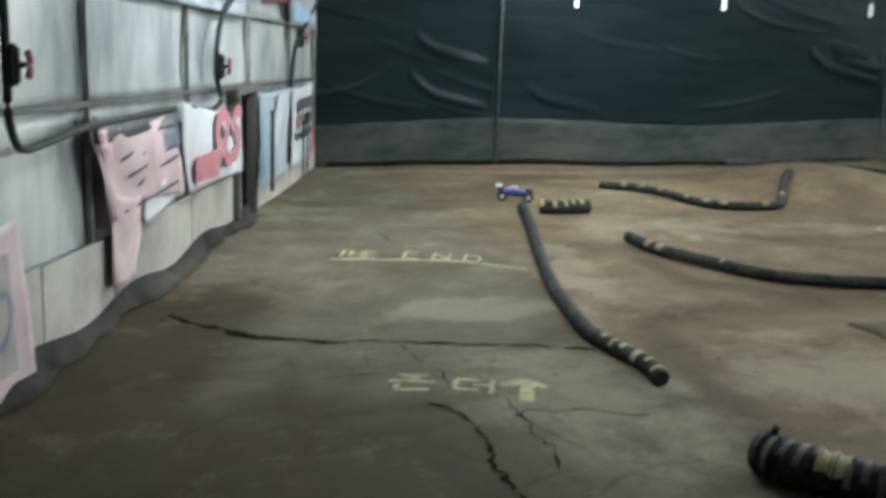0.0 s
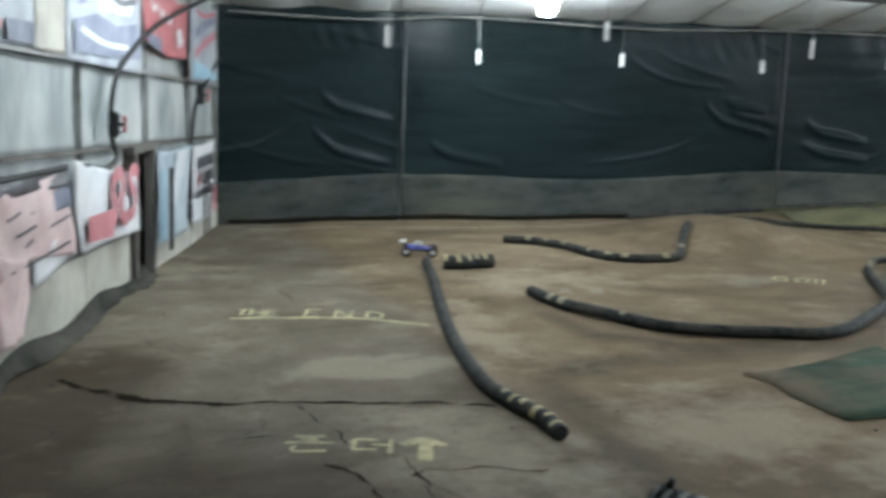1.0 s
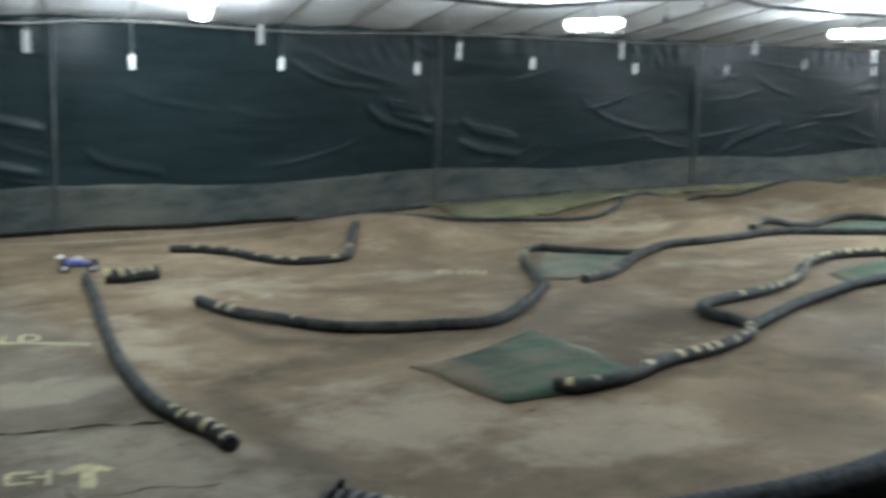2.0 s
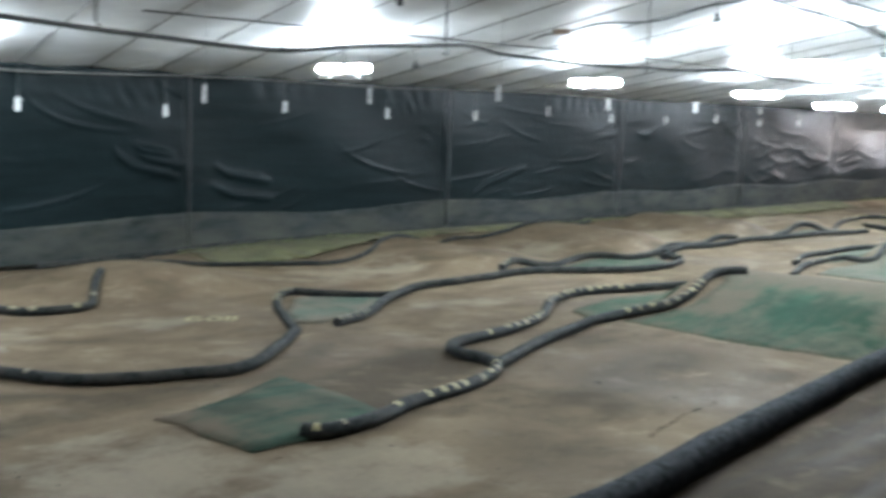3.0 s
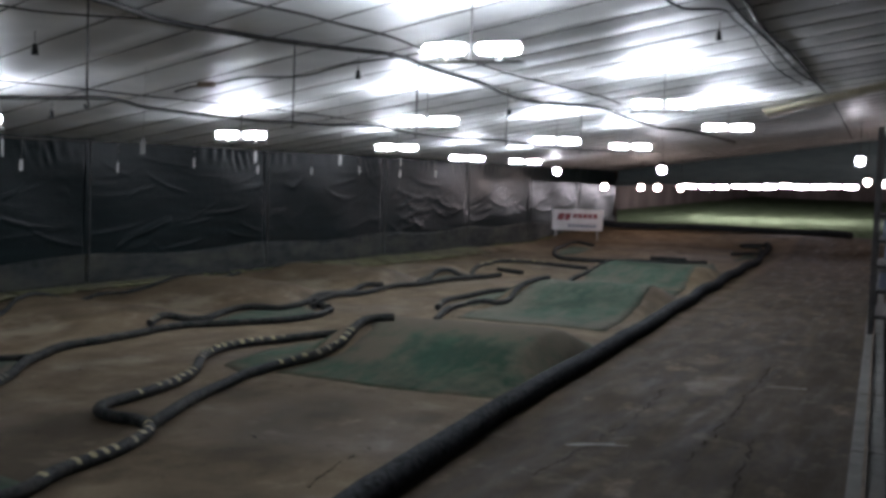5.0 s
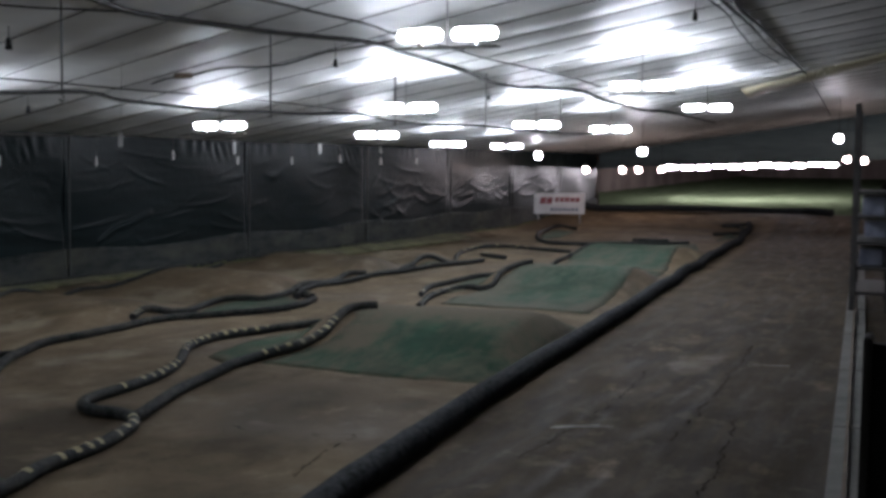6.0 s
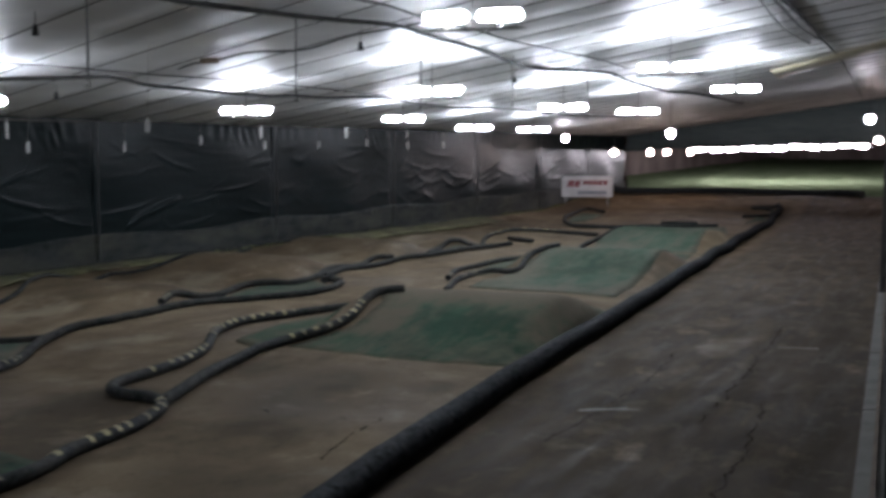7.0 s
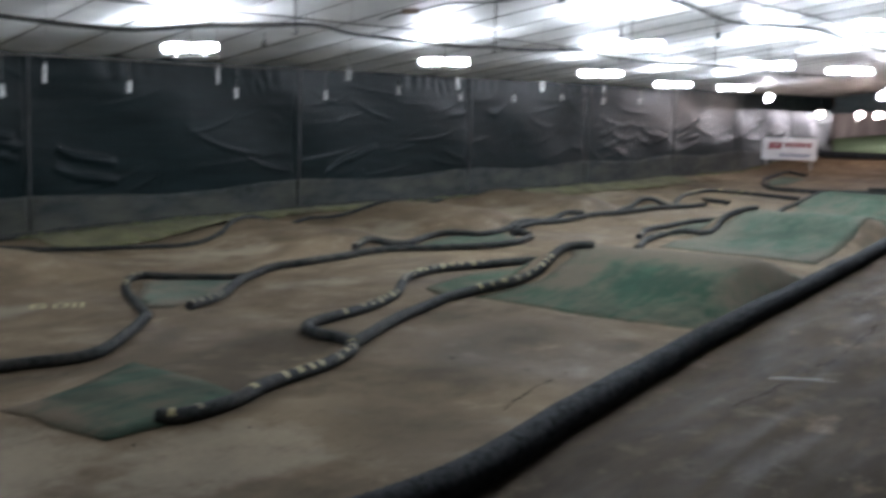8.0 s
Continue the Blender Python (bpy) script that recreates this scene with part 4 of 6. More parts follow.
def build_left_wall():
    wall = tagged(new("wall_left"), "greenhouse side wall of milky plastic on a steel frame", "wall", kind="structure")
    wall.matrix_basis = pose(*WALL_FROM, 0, 0, WALL_TURN)
    posts = [0.1, 1.57, 3.9, 6.15, 8.2, 9.85]
    for a, b in zip(posts, posts[1:]):
        # milky plastic between posts, three heights; the open doorway has none
        for low, high in ((lambda s: rail_z(s, True) + 0.0, lambda s: 3.15), (lambda s: rail_z(s, False), lambda s: rail_z(s, True)), (lambda s: 0.45, lambda s: rail_z(s, False))):
            if a > 3.8 and b < 6.3 and low(0) == 0.45:
                pieces = [(a, 5.35)]
            else:
                pieces = [(a, b)]
            for p, q in pieces:
                flag("plastic_pane", [(p, high(p)), (q, high(q)), (q, low(q)), (p, low(p))], MILKY, wall, y=0.06, nx=18, nz=10, waves=0.01, seed=p * 3 + low(1))
    for s in posts:
        bm = boxed(s - 0.017, s + 0.017, -0.01, 0.03, 0, 3.1, bevel=0.005)
        part("post", bm, STEEL, wall)
    for upper in (True, False):
        for a, b in zip(posts, posts[1:]):
            bm = bmesh.new()
            z0, z1 = rail_z(a, upper), rail_z(b, upper)
            box(bm, a, b, -0.03, 0.02, -0.022, 0.022, bevel=0.005)
            for v in bm.verts:
                v.co.z += z0 + (z1 - z0) * (v.co.x - a) / (b - a)
            part("rail", bm, STEEL if upper else DARK_WOOD, wall)
    # skirting boards at the foot
    for a, b, h0, h1 in ((-0.1, 0.62, 0.7, 0.68), (0.64, 1.9, 0.67, 0.62), (1.92, 3.85, 0.62, 0.6), (3.87, 5.3, 0.6, 0.55), (6.18, 8.1, 0.34, 0.32), (8.12, 9.9, 0.33, 0.3)):
        bm = bmesh.new()
        box(bm, a, b, -0.035, 0.0, -0.05, 1.0, bevel=0.004)
        for v in bm.verts:
            if v.co.z > 0.5:
                v.co.z = h0 + (h1 - h0) * (v.co.x - a) / (b - a) + (v.co.z - 1.0)
        part("skirting_board", bm, BOARD, wall)
    # dark doorway: jamb boards, and a near-black panel painted as the unlit space behind
    for s in (5.4, 6.12):
        part("door_jamb", boxed(s - 0.04, s + 0.04, -0.09, 0.02, -0.05, 1.42, bevel=0.006), DARK_WOOD, wall)
    part("door_head", boxed(5.3, 6.24, -0.09, 0.02, 1.36, 1.44, bevel=0.006), DARK_WOOD, wall)
    part("recess_shade", boxed(5.44, 6.08, 0.1, 0.14, -0.05, 1.4), CRACK_SHADE, wall)
    return wall


build_left_wall()


def banner(name, label, corners, mat, y, seed, waves=0.02):
    b = on_wall(thing(name, label, "banner", "banners on the greenhouse wall"))
    flag("cloth", corners, mat, b, "", y, 20, 18, waves, seed)
    return b


# torn pink banner, tied at its corners
b = banner("pink_banner", "torn faded pink vinyl banner tied to a rail, one corner trailing", [(1.64, 1.46), (3.52, 1.42), (3.66, 0.69), (1.95, 0.90)], PINK, -0.08, 1.0, 0.025)
flag("torn_tail", [(1.92, 0.98), (2.58, 0.86), (2.41, 0.27), (1.93, 0.27)], PINK, b, "trailing strip of pink vinyl", -0.085, 8, 14, 0.03, 2.0)
flag("torn_side", [(1.60, 1.40), (1.9, 1.38), (2.1, 0.9), (1.92, 0.75)], PINK, b, "", -0.075, 8, 10, 0.03, 2.6)
flag("dark_header", [(1.6, 1.56), (3.5, 1.47), (3.52, 1.30), (1.66, 1.36)], BLACK_PRINT, b, "dark strip along the top", -0.09, 16, 6, 0.02, 3.0)
flag("grey_corner", [(2.95, 1.28), (3.55, 1.36), (3.56, 1.12), (2.8, 1.1)], SLATE, b, "grey printed corner", -0.1, 8, 6, 0.01, 1.0)
for s0, s1, z in ((2.1, 2.35, 1.19), (2.6, 2.8, 1.18), (2.25, 2.7, 1.05), (2.85, 3.5, 1.02), (2.45, 2.6, 0.95), (2.15, 3.5, 0.80)):
    stroke("print_bar", b, BLACK_PRINT, [(s0, z), ((s0 + s1) / 2, z + 0.01), (s1, z + 0.03)], 0.022, -0.125)
flag("pale_patch", [(2.72, 0.86), (3.5, 0.95), (3.52, 0.66), (2.72, 0.58)], WHITE_VINYL, b, "pale panel", -0.07, 8, 6, 0.012, 2.0)

b = banner("white_banner", "white vinyl banner with a rounded maroon print, hung from a rail", [(3.6, 1.50), (5.62, 1.20), (5.70, 0.60), (3.76, 0.68)], WHITE_VINYL, -0.11, 4.0, 0.015)
print_shape("print_block", b, MAROON, [(3.86, 0.98), (4.62, 0.96), (4.62, 0.70), (3.84, 0.76)], -0.17)
stroke("print_curve", b, MAROON, [(4.58, 0.80), (4.70, 0.95), (4.60, 1.10), (4.66, 1.24), (4.86, 1.27), (4.98, 1.14), (4.86, 1.0), (4.92, 0.84), (5.1, 0.80)], 0.13, -0.172)
stroke("print_curve", b, MAROON, [(5.12, 0.82), (5.34, 0.86), (5.38, 1.02), (5.22, 1.1), (5.2, 1.22), (5.36, 1.26), (5.5, 1.18)], 0.12, -0.174)

b = banner("pale_blue_banner", "pale blue and white vinyl banner leaning on a board", [(6.50, 1.34), (8.12, 1.30), (7.95, 0.26), (6.44, 0.30)], PALE_BLUE, -0.12, 6.0, 0.012)
print_shape("print_stripe", b, SKY_BLUE, [(6.55, 1.1), (6.72, 1.15), (6.7, 0.34), (6.52, 0.36)], -0.155)
print_shape("print_stripe", b, WHITE_VINYL, [(7.3, 1.27), (7.9, 1.26), (7.2, 0.66), (7.0, 0.8)], -0.157)
part("batten", boxed(6.86, 6.92, -0.2, -0.165, 0.2, 1.12, bevel=0.005), DARK_STEEL, b, "dark batten leaning on the banner")

b = banner("lettered_banner", "white vinyl banner with rows of black print", [(8.2, 1.27), (9.6, 1.25), (9.62, 0.25), (8.28, 0.28)], WHITE_VINYL, -0.12, 7.0, 0.01)
for row, (z, h) in enumerate(((1.02, 0.13), (0.82, 0.13), (0.64, 0.1))):
    for k in range(4):
        s0 = 8.4 + 0.28 * k
        print_shape("print_bar", b, MAROON if (row == 1 and k == 0) else BLACK_PRINT, [(s0, z + h / 2), (s0 + 0.2, z + h / 2), (s0 + 0.2, z - h / 2), (s0, z - h / 2)], -0.155)
        if row < 2:
            print_shape("print_bar", b, BLACK_PRINT, [(s0 + 0.08, z + h / 2 + 0.03), (s0 + 0.13, z + h / 2 + 0.03), (s0 + 0.13, z - h / 2 - 0.04), (s0 + 0.08, z - h / 2 - 0.04)], -0.158)
print_shape("print_stripe", b, RED, [(9.42, 0.6), (9.58, 0.66), (9.58, 0.3), (9.42, 0.3)], -0.155)
part("rod", boxed(9.0, 9.03, -0.19, -0.165, 0.1, 0.9), DARK_STEEL, b)
part("rod", boxed(8.72, 8.75, -0.19, -0.165, 0.1, 0.8), DARK_STEEL, b)

# row of pictures along the top of the wall
b = banner("poster", "pale poster with a dark strip, high on the plastic wall", [(-0.4, 3.05), (2.9, 3.02), (2.9, 2.42), (-0.4, 2.52)], POSTER, -0.05, 8.0, 0.008)
print_shape("print_stripe", b, SLATE, [(2.3, 2.62), (2.85, 2.60), (2.85, 2.44), (2.3, 2.47)], -0.08)
print_shape("print_stripe", b, MAROON, [(0.2, 2.68), (2.2, 2.60), (2.2, 2.54), (0.2, 2.6)], -0.08)
b = banner("poster", "dusty yellowed plastic panel high on the wall", [(2.95, 3.02), (3.65, 3.0), (3.65, 2.36), (2.95, 2.4)], BOARD, -0.05, 9.0, 0.006)
b = banner("poster", "blue and slate printed poster, high on the plastic wall", [(3.72, 3.05), (6.1, 3.0), (6.06, 2.16), (3.7, 2.32)], POSTER, -0.05, 10.0, 0.01)
for pts in ([(3.85, 2.66), (4.5, 2.72), (5.1, 2.62), (5.9, 2.66), (5.95, 2.3), (3.85, 2.38)], [(3.9, 2.98), (4.25, 3.0), (4.2, 2.8), (3.95, 2.78)]):
    print_shape("print_patch", b, SLATE, pts, -0.08)
print_shape("print_patch", b, WHITE_VINYL, [(4.4, 2.98), (5.8, 2.96), (5.6, 2.72), (4.6, 2.76)], -0.08)
stroke("print_bar", b, WHITE_VINYL, [(4.0, 2.58), (4.7, 2.46), (5.5, 2.42)], 0.05, -0.088)
stroke("print_bar", b, BLACK_PRINT, [(4.9, 2.9), (5.3, 2.84), (5.8, 2.88)], 0.06, -0.09)
b = banner("poster", "red and white printed poster, high on the plastic wall", [(6.25, 3.02), (7.5, 3.0), (7.5, 2.3), (6.25, 2.5)], RED, -0.05, 11.0, 0.01)
for s, z in ((6.45, 2.82), (6.8, 2.76), (7.15, 2.7)):
    stroke("print_bar", b, WHITE_VINYL, [(s, z + 0.1), (s + 0.1, z), (s + 0.22, z + 0.08)], 0.06, -0.085)
print_shape("print_patch", b, SLATE, [(6.3, 2.6), (6.9, 2.52), (6.9, 2.36), (6.3, 2.5)], -0.08)
b = banner("poster", "orange-red poster with white shapes, high on the wall", [(7.5, 2.98), (8.25, 2.96), (8.25, 2.3), (7.5, 2.32)], RED, -0.05, 12.0, 0.01)
print_shape("print_patch", b, WHITE_VINYL, [(7.6, 2.62), (7.8, 2.66), (7.95, 2.5), (7.7, 2.42)], -0.08)
b = banner("poster", "pale blue poster with dark red slanted print, high up", [(8.28, 2.94), (9.9, 2.95), (9.9, 1.98), (8.26, 2.04)], POSTER, -0.09, 13.0, 0.01)
print_shape("print_stripe", b, SKY_BLUE, [(8.35, 2.28), (8.8, 2.25), (9.8, 2.1), (9.8, 2.02), (8.35, 2.08)], -0.12)
stroke("print_bar", b, MAROON, [(8.45, 2.36), (9.0, 2.5), (9.7, 2.62)], 0.1, -0.125)
stroke("print_bar", b, SLATE, [(8.45, 2.62), (9.0, 2.72), (9.7, 2.82)], 0.1, -0.125)
stroke("print_bar", b, RED, [(8.5, 2.9), (9.0, 2.84), (9.7, 2.9)], 0.05, -0.125)

b = banner("red_edged_panel", "faded pink-edged panel standing at the foot of the wall", [(-0.6, 1.14), (0.36, 1.08), (0.52, 0.03), (-0.6, 0.08)], PINK, -0.1, 14.0, 0.012)
print_shape("print_patch", b, BOARD, [(-0.4, 0.98), (0.12, 0.92), (0.2, 0.2), (-0.4, 0.22)], -0.14)
stroke("print_curve", b, SLATE, [(-0.3, 0.62), (0.05, 0.7), (0.14, 0.56), (0.02, 0.4), (-0.25, 0.42)], 0.05, -0.15)


# water hoses with red valves
def hose(label, points, valve):
    h = on_wall(thing("water_hose", label, "hose", "water hoses on the greenhouse wall"))
    tube("hose", [(s, -0.1, z) for s, z in points], 0.027, RUBBER, h, step=0.06, sides=9)
    if valve:
        s, z = valve
        bm = boxed(s - 0.04, s + 0.04, -0.17, -0.07, z - 0.12, z + 0.12, bevel=0.02)
        body = part("valve", bm, RUBBER, h)
        tube("valve_handle", [(s + 0.05, -0.2, z - 0.07), (s + 0.1, -0.2, z), (s + 0.05, -0.2, z + 0.07)], 0.022, RED, body, "red valve handle", step=0.03, sides=8)
        part("stem", boxed(s, s + 0.08, -0.205, -0.15, z - 0.015, z + 0.015), RUBBER, body)
    return h


hose("black water hose with a red valve, hanging down to a rail", [(0.32, 3.1), (0.31, 2.5), (0.32, 1.94), (0.31, 1.71), (0.38, 1.54), (0.5, 1.47), (0.9, 1.475), (1.56, 1.5), (2.6, 1.47), (3.47, 1.45)], (0.33, 1.98))
hose("black hose in a wide bow with a red valve", [(9.6, 3.12), (8.4, 2.95), (7.15, 2.76), (6.3, 2.6), (5.69, 2.43), (5.2, 2.26), (4.93, 2.08), (4.81, 1.8), (4.86, 1.56), (5.0, 1.4), (4.8, 1.34), (4.5, 1.34), (3.8, 1.44)], (4.84, 1.72))
hose("short black hose end hanging in the corner", [(9.95, 2.3), (9.5, 2.13), (9.15, 2.0), (8.7, 1.84), (8.45, 1.64), (8.28, 1.27)], (8.75, 1.86))

# gutter strip of loose plastic along the foot of the wall
bm = bmesh.new()
rows = []
for i in range(60):
    s = -0.4 + 6.6 * i / 59
    w = 0.12 + 0.05 * math.sin(2.3 * s) + 0.09 * noise.noise((s * 2, 0, 0)) + 0.06 * noise.noise((s * 7, 3, 0))
    base_point, out_point = WALL_FRAME @ Vector((s, -0.04, 0)), WALL_FRAME @ Vector((s, -0.04 - w, 0))
    mid_point = (base_point + out_point) / 2
    rows.append([bm.verts.new((p.x, p.y, height(p.x, p.y) + d)) for p, d in ((base_point, 0.14 + 0.05 * math.sin(3.1 * s)), (mid_point, 0.05), (out_point, 0.02))])
for a, b in zip(rows, rows[1:]):
    for k in range(2):
        bm.faces.new((a[k], a[k + 1], b[k + 1], b[k]))
DAMP_SOIL = worn("damp_soil", (0.014, 0.013, 0.011), (0.045, 0.043, 0.037), 3.0, 0.9, 0.0, 0.4, (1, 1, 1), (0.075, 0.07, 0.058), 0.1)
ob = part("soil_strip", bm, DAMP_SOIL, smooth_faces=True)
ob.modifiers.new("thickness", "SOLIDIFY").thickness = 0.008
tagged(ob, "strip of dark damp soil along the foot of the wall", "ground", kind="structure")


# ---- track hoses lying on the dirt ----
def band_mesh(name, line, radius, start, arc):
    """A painted patch: part of a tube's round, from the angle start over the angle arc."""
    verts, faces, m = [], [], 8
    for i, p in enumerate(line):
        d = (line[min(i + 1, len(line) - 1)] - line[max(i - 1, 0)]).normalized()
        side = d.cross(Vector((0, 0, 1))).normalized()
        up = side.cross(d)
        for k in range(m + 1):
            a = start + arc * k / m + 0.12 * math.sin(i * 1.9)
            verts.append(p + (radius if isinstance(radius, float) else radius[i]) * (math.cos(a) * side + math.sin(a) * up))
    for i in range(len(line) - 1):
        for k in range(m):
            a = i * (m + 1) + k
            faces.append((a, a + m + 1, a + m + 2, a + 1))
    me = bpy.data.meshes.new(name)
    me.from_pydata(verts, [], faces)
    me.update()
    return me


def track_hose(label, points, radius=0.056, tape=(), mat=HOSE, pitch=0.045, tape_mat=YELLOW, lift=0.0, period=0.14, ribs=0.0, wound=False):
    """A ribbed drain hose that follows the ground; tape: stretches (from, to) in metres wound with yellow bands."""
    h = thing("track_hose" if radius < 0.1 else "barrier_pipe", label, "hose" if radius < 0.1 else "pipe", "hoses marking the track" if radius < 0.1 else "")
    flat = curve_points([(x, y, 0) for x, y in points], pitch / 2)
    line = [Vector((p.x, p.y, 0)) for p in flat]
    zs = [ground_height(p.x, p.y) for p in line]
    k = 6 if radius < 0.1 else 16
    zs = [sum(zs[max(0, i - k):i + k + 1]) / len(zs[max(0, i - k):i + k + 1]) for i in range(len(zs))]
    wob = [0.012 * noise.noise((p.x * 2, p.y * 2, radius * 50)) for p in line]
    for p, z, w in zip(line, zs, wob):
        p.z = z + radius * 0.96 + max(0, w) + lift
    radii = [radius * (1.0 if i % 2 else (0.93 if radius < 0.1 else 0.86)) for i in range(len(line))]
    me = tube_mesh("hose", line, radii, 12, closed=False)
    me.materials.append(mat)
    me.polygons.foreach_set("use_smooth", [True] * len(me.polygons))
    ob = new("hose", me)
    ob.parent = h
    # hollow ends: a dark ring face set back
    for end, nxt in ((0, 1), (-1, -2)):
        d = (line[nxt] - line[end]).normalized()
        me = tube_mesh("open_end", [line[end] + d * 0.0, line[end] + d * radius * 1.2], [radius * 0.84, radius * 0.8], 12, closed=True)
        me.materials.append(RUBBER)
        cap = new("open_end", me)
        cap.parent = h
    step = pitch / 2
    r3 = random.Random(77)
    for i in range(1, int(ribs / step) - 3, 2):
        if r3.random() < 0.85:
            me = band_mesh("worn_rib", [line[i - 1].lerp(line[i], 0.55), line[i], line[i].lerp(line[i + 1], 0.45)], radius * 1.012, r3.uniform(-0.6, 1.2), r3.uniform(0.9, 2.6))
            me.materials.append(WORN_RIB)
            rib = new("worn_rib", me)
            rib.parent = h
            tagged(rib, "rib scuffed pale grey")
    for a, b in tape:
        s = a
        r2 = random.Random(int(a * 100) + len(points))
        while s < b:
            n = max(3, int((r2.uniform(0.55, 0.75) if wound else r2.uniform(0.4, 0.65)) * period / step))
            i = int(s / step)
            if i + n < len(line) and (r2.random() > 0.12 or radius > 0.1):
                seg = line[i:i + n]
                if radius < 0.1:
                    me = band_mesh("tape_band", seg, radius * 1.035, *((r2.uniform(-0.1, 0.6), r2.uniform(2.0, 2.9)) if wound else (r2.uniform(0.1, 0.75), r2.uniform(1.5, 2.2))))
                else:
                    me = band_mesh("tape_band", seg, [q * 1.035 for q in radii[i:i + n]], r2.uniform(0.3, 0.7), r2.uniform(1.7, 2.2))
                me.materials.append(tape_mat if r2.random() < 0.7 else PALE_YELLOW)
                me.polygons.foreach_set("use_smooth", [True] * len(me.polygons))
                band_ob = new("tape_band", me)
                band_ob.parent = h
                tagged(band_ob, "worn yellow paint band")
            s += period * r2.uniform(0.9, 1.25)
    return h


track_hose("black ribbed hose in a bow, yellow bands at its end", [(3.3, 6.46), (3.32, 6.74), (3.26, 7.23), (3.24, 7.65), (3.34, 8.3), (3.5, 9.05), (3.77, 10.09), (4.11, 11.3), (4.36, 12.25), (4.44, 12.5)], 0.06, [(0.06, 0.95)], wound=True)
track_hose("short black hose piece wound with yellow bands", [(4.6, 12.36), (4.76, 12.32), (4.98, 12.36), (5.22, 12.38)], 0.085, [(0.02, 0.7)], period=0.11, wound=True)
track_hose("black hose with pale bands, bent near the curtain", [(6.09, 14.1), (6.44, 13.9), (6.74, 13.49), (6.84, 13.02), (7.04, 12.63), (7.44, 12.45), (7.8, 12.44), (8.1, 12.85), (8.4, 13.3), (8.75, 13.75)], 0.055, [(0.3, 3.2)], tape_mat=PALE_YELLOW, period=0.24)
track_hose("long black hose swung in an S with pale bands", [(4.99, 10.73), (5.04, 10.23), (5.19, 9.79), (5.44, 9.33), (5.69, 8.98), (6.12, 8.79), (6.55, 8.66), (6.89, 8.5), (7.3, 8.57), (7.98, 9.01), (8.67, 9.57)], 0.06, [(0.2, 0.95), (1.35, 1.6), (5.5, 5.9)], tape_mat=PALE_YELLOW, period=0.2)
track_hose("black hose bent round a grey mat, yellow bands on its bend", [(8.68, 9.6), (9.17, 10.37), (9.68, 11.12), (10.25, 11.72), (10.6, 11.83), (10.78, 11.56), (11.06, 11.22), (11.62, 10.95)], 0.055, [(1.9, 3.0)])
track_hose("long black hose following the bumps between two lanes", [(9.38, 9.66), (9.99, 9.89), (10.6, 10.26), (11.48, 10.84), (12.4, 11.16), (13.2, 11.1), (14.5, 11.2), (15.5, 11.05), (16.12, 10.75), (16.9, 10.42), (17.82, 10.29), (18.76, 10.52)], 0.06, [(0.0, 1.0)], tape_mat=PALE_YELLOW, period=0.2)
track_hose("black hose climbing over low bumps", [(14.7, 11.49), (15.3, 11.69), (15.7, 11.53), (16.3, 11.51), (17.4, 11.95), (18.0, 11.9), (18.43, 11.42), (19.38, 11.46), (20.17, 11.67), (21.28, 11.78), (22.7, 11.98), (23.13, 11.7)], 0.06, [(0.0, 0.4)], tape_mat=PALE_YELLOW)
track_hose("knotted short hose end with pale bands", [(18.85, 10.62), (19.14, 10.95), (19.04, 11.08), (18.9, 10.98)], 0.07, [(0.05, 0.35)], tape_mat=PALE_YELLOW)
track_hose("straight black hose along a far lane", [(19.7, 11.46), (21.0, 11.62), (22.48, 11.6), (24.59, 11.5), (26.97, 11.35), (28.97, 11.12)], 0.06)
track_hose("black hose climbing a far bump", [(24.74, 11.57), (26.3, 11.88), (26.9, 11.75), (27.1, 11.46), (27.6, 11.38), (29.4, 12.1), (31.4, 12.7), (33.4, 13.0), (33.95, 12.42), (33.95, 11.64), (33.5, 10.59), (33.3, 10.0)], 0.06, [(7.0, 11.0)], period=0.3)
track_hose("short hose piece on the far lane, yellow bands", [(30.7, 11.84), (30.2, 11.3), (29.95, 10.85)], 0.065, [(0.1, 0.6)])
track_hose("black hose with worn yellow patches, folded back round a carpet", [(5.92, 6.3), (6.0, 6.18), (6.25, 6.15), (6.66, 6.2), (7.25, 6.4), (7.9, 6.52), (8.4, 6.65), (8.83, 6.81), (9.1, 7.02), (9.22, 7.27), (9.18, 7.52), (9.28, 7.78), (9.58, 7.95), (10.2, 8.06), (11.0, 8.24), (11.85, 8.52), (12.75, 9.06), (13.25, 9.28), (14.0, 9.35), (14.98, 9.19), (15.6, 8.98), (15.95, 8.82)], 0.062, [(0.1, 3.4), (5.2, 7.0), (7.8, 10.4)], period=0.2)
track_hose("black hose climbing over a carpeted jump, yellow bands below the slope", [(9.14, 7.02), (9.8, 7.23), (10.8, 7.58), (11.75, 7.78), (12.5, 7.86), (12.95, 7.75), (13.21, 7.6), (13.69, 7.5), (14.1, 7.55), (14.5, 7.6), (14.75, 7.56), (14.95, 7.3)], 0.065, [(3.7, 5.2)], period=0.17)
track_hose("black hose climbing a second jump", [(18.4, 8.2), (20.0, 8.72), (21.6, 9.0), (21.95, 8.8), (21.66, 8.32), (21.95, 8.18), (22.65, 8.28), (23.1, 8.25), (24.0, 8.05)], 0.06, [(2.2, 3.4)], tape_mat=PALE_YELLOW)
track_hose("black hose on the far side of a green carpet", [(20.3, 9.03), (21.9, 9.58), (23.2, 9.62), (24.3, 9.52), (25.4, 9.3)], 0.06, [(0.0, 0.6)])
track_hose("short black hose over the third jump", [(27.0, 8.7), (28.8, 9.0), (30.2, 9.1), (31.4, 8.8)], 0.06)
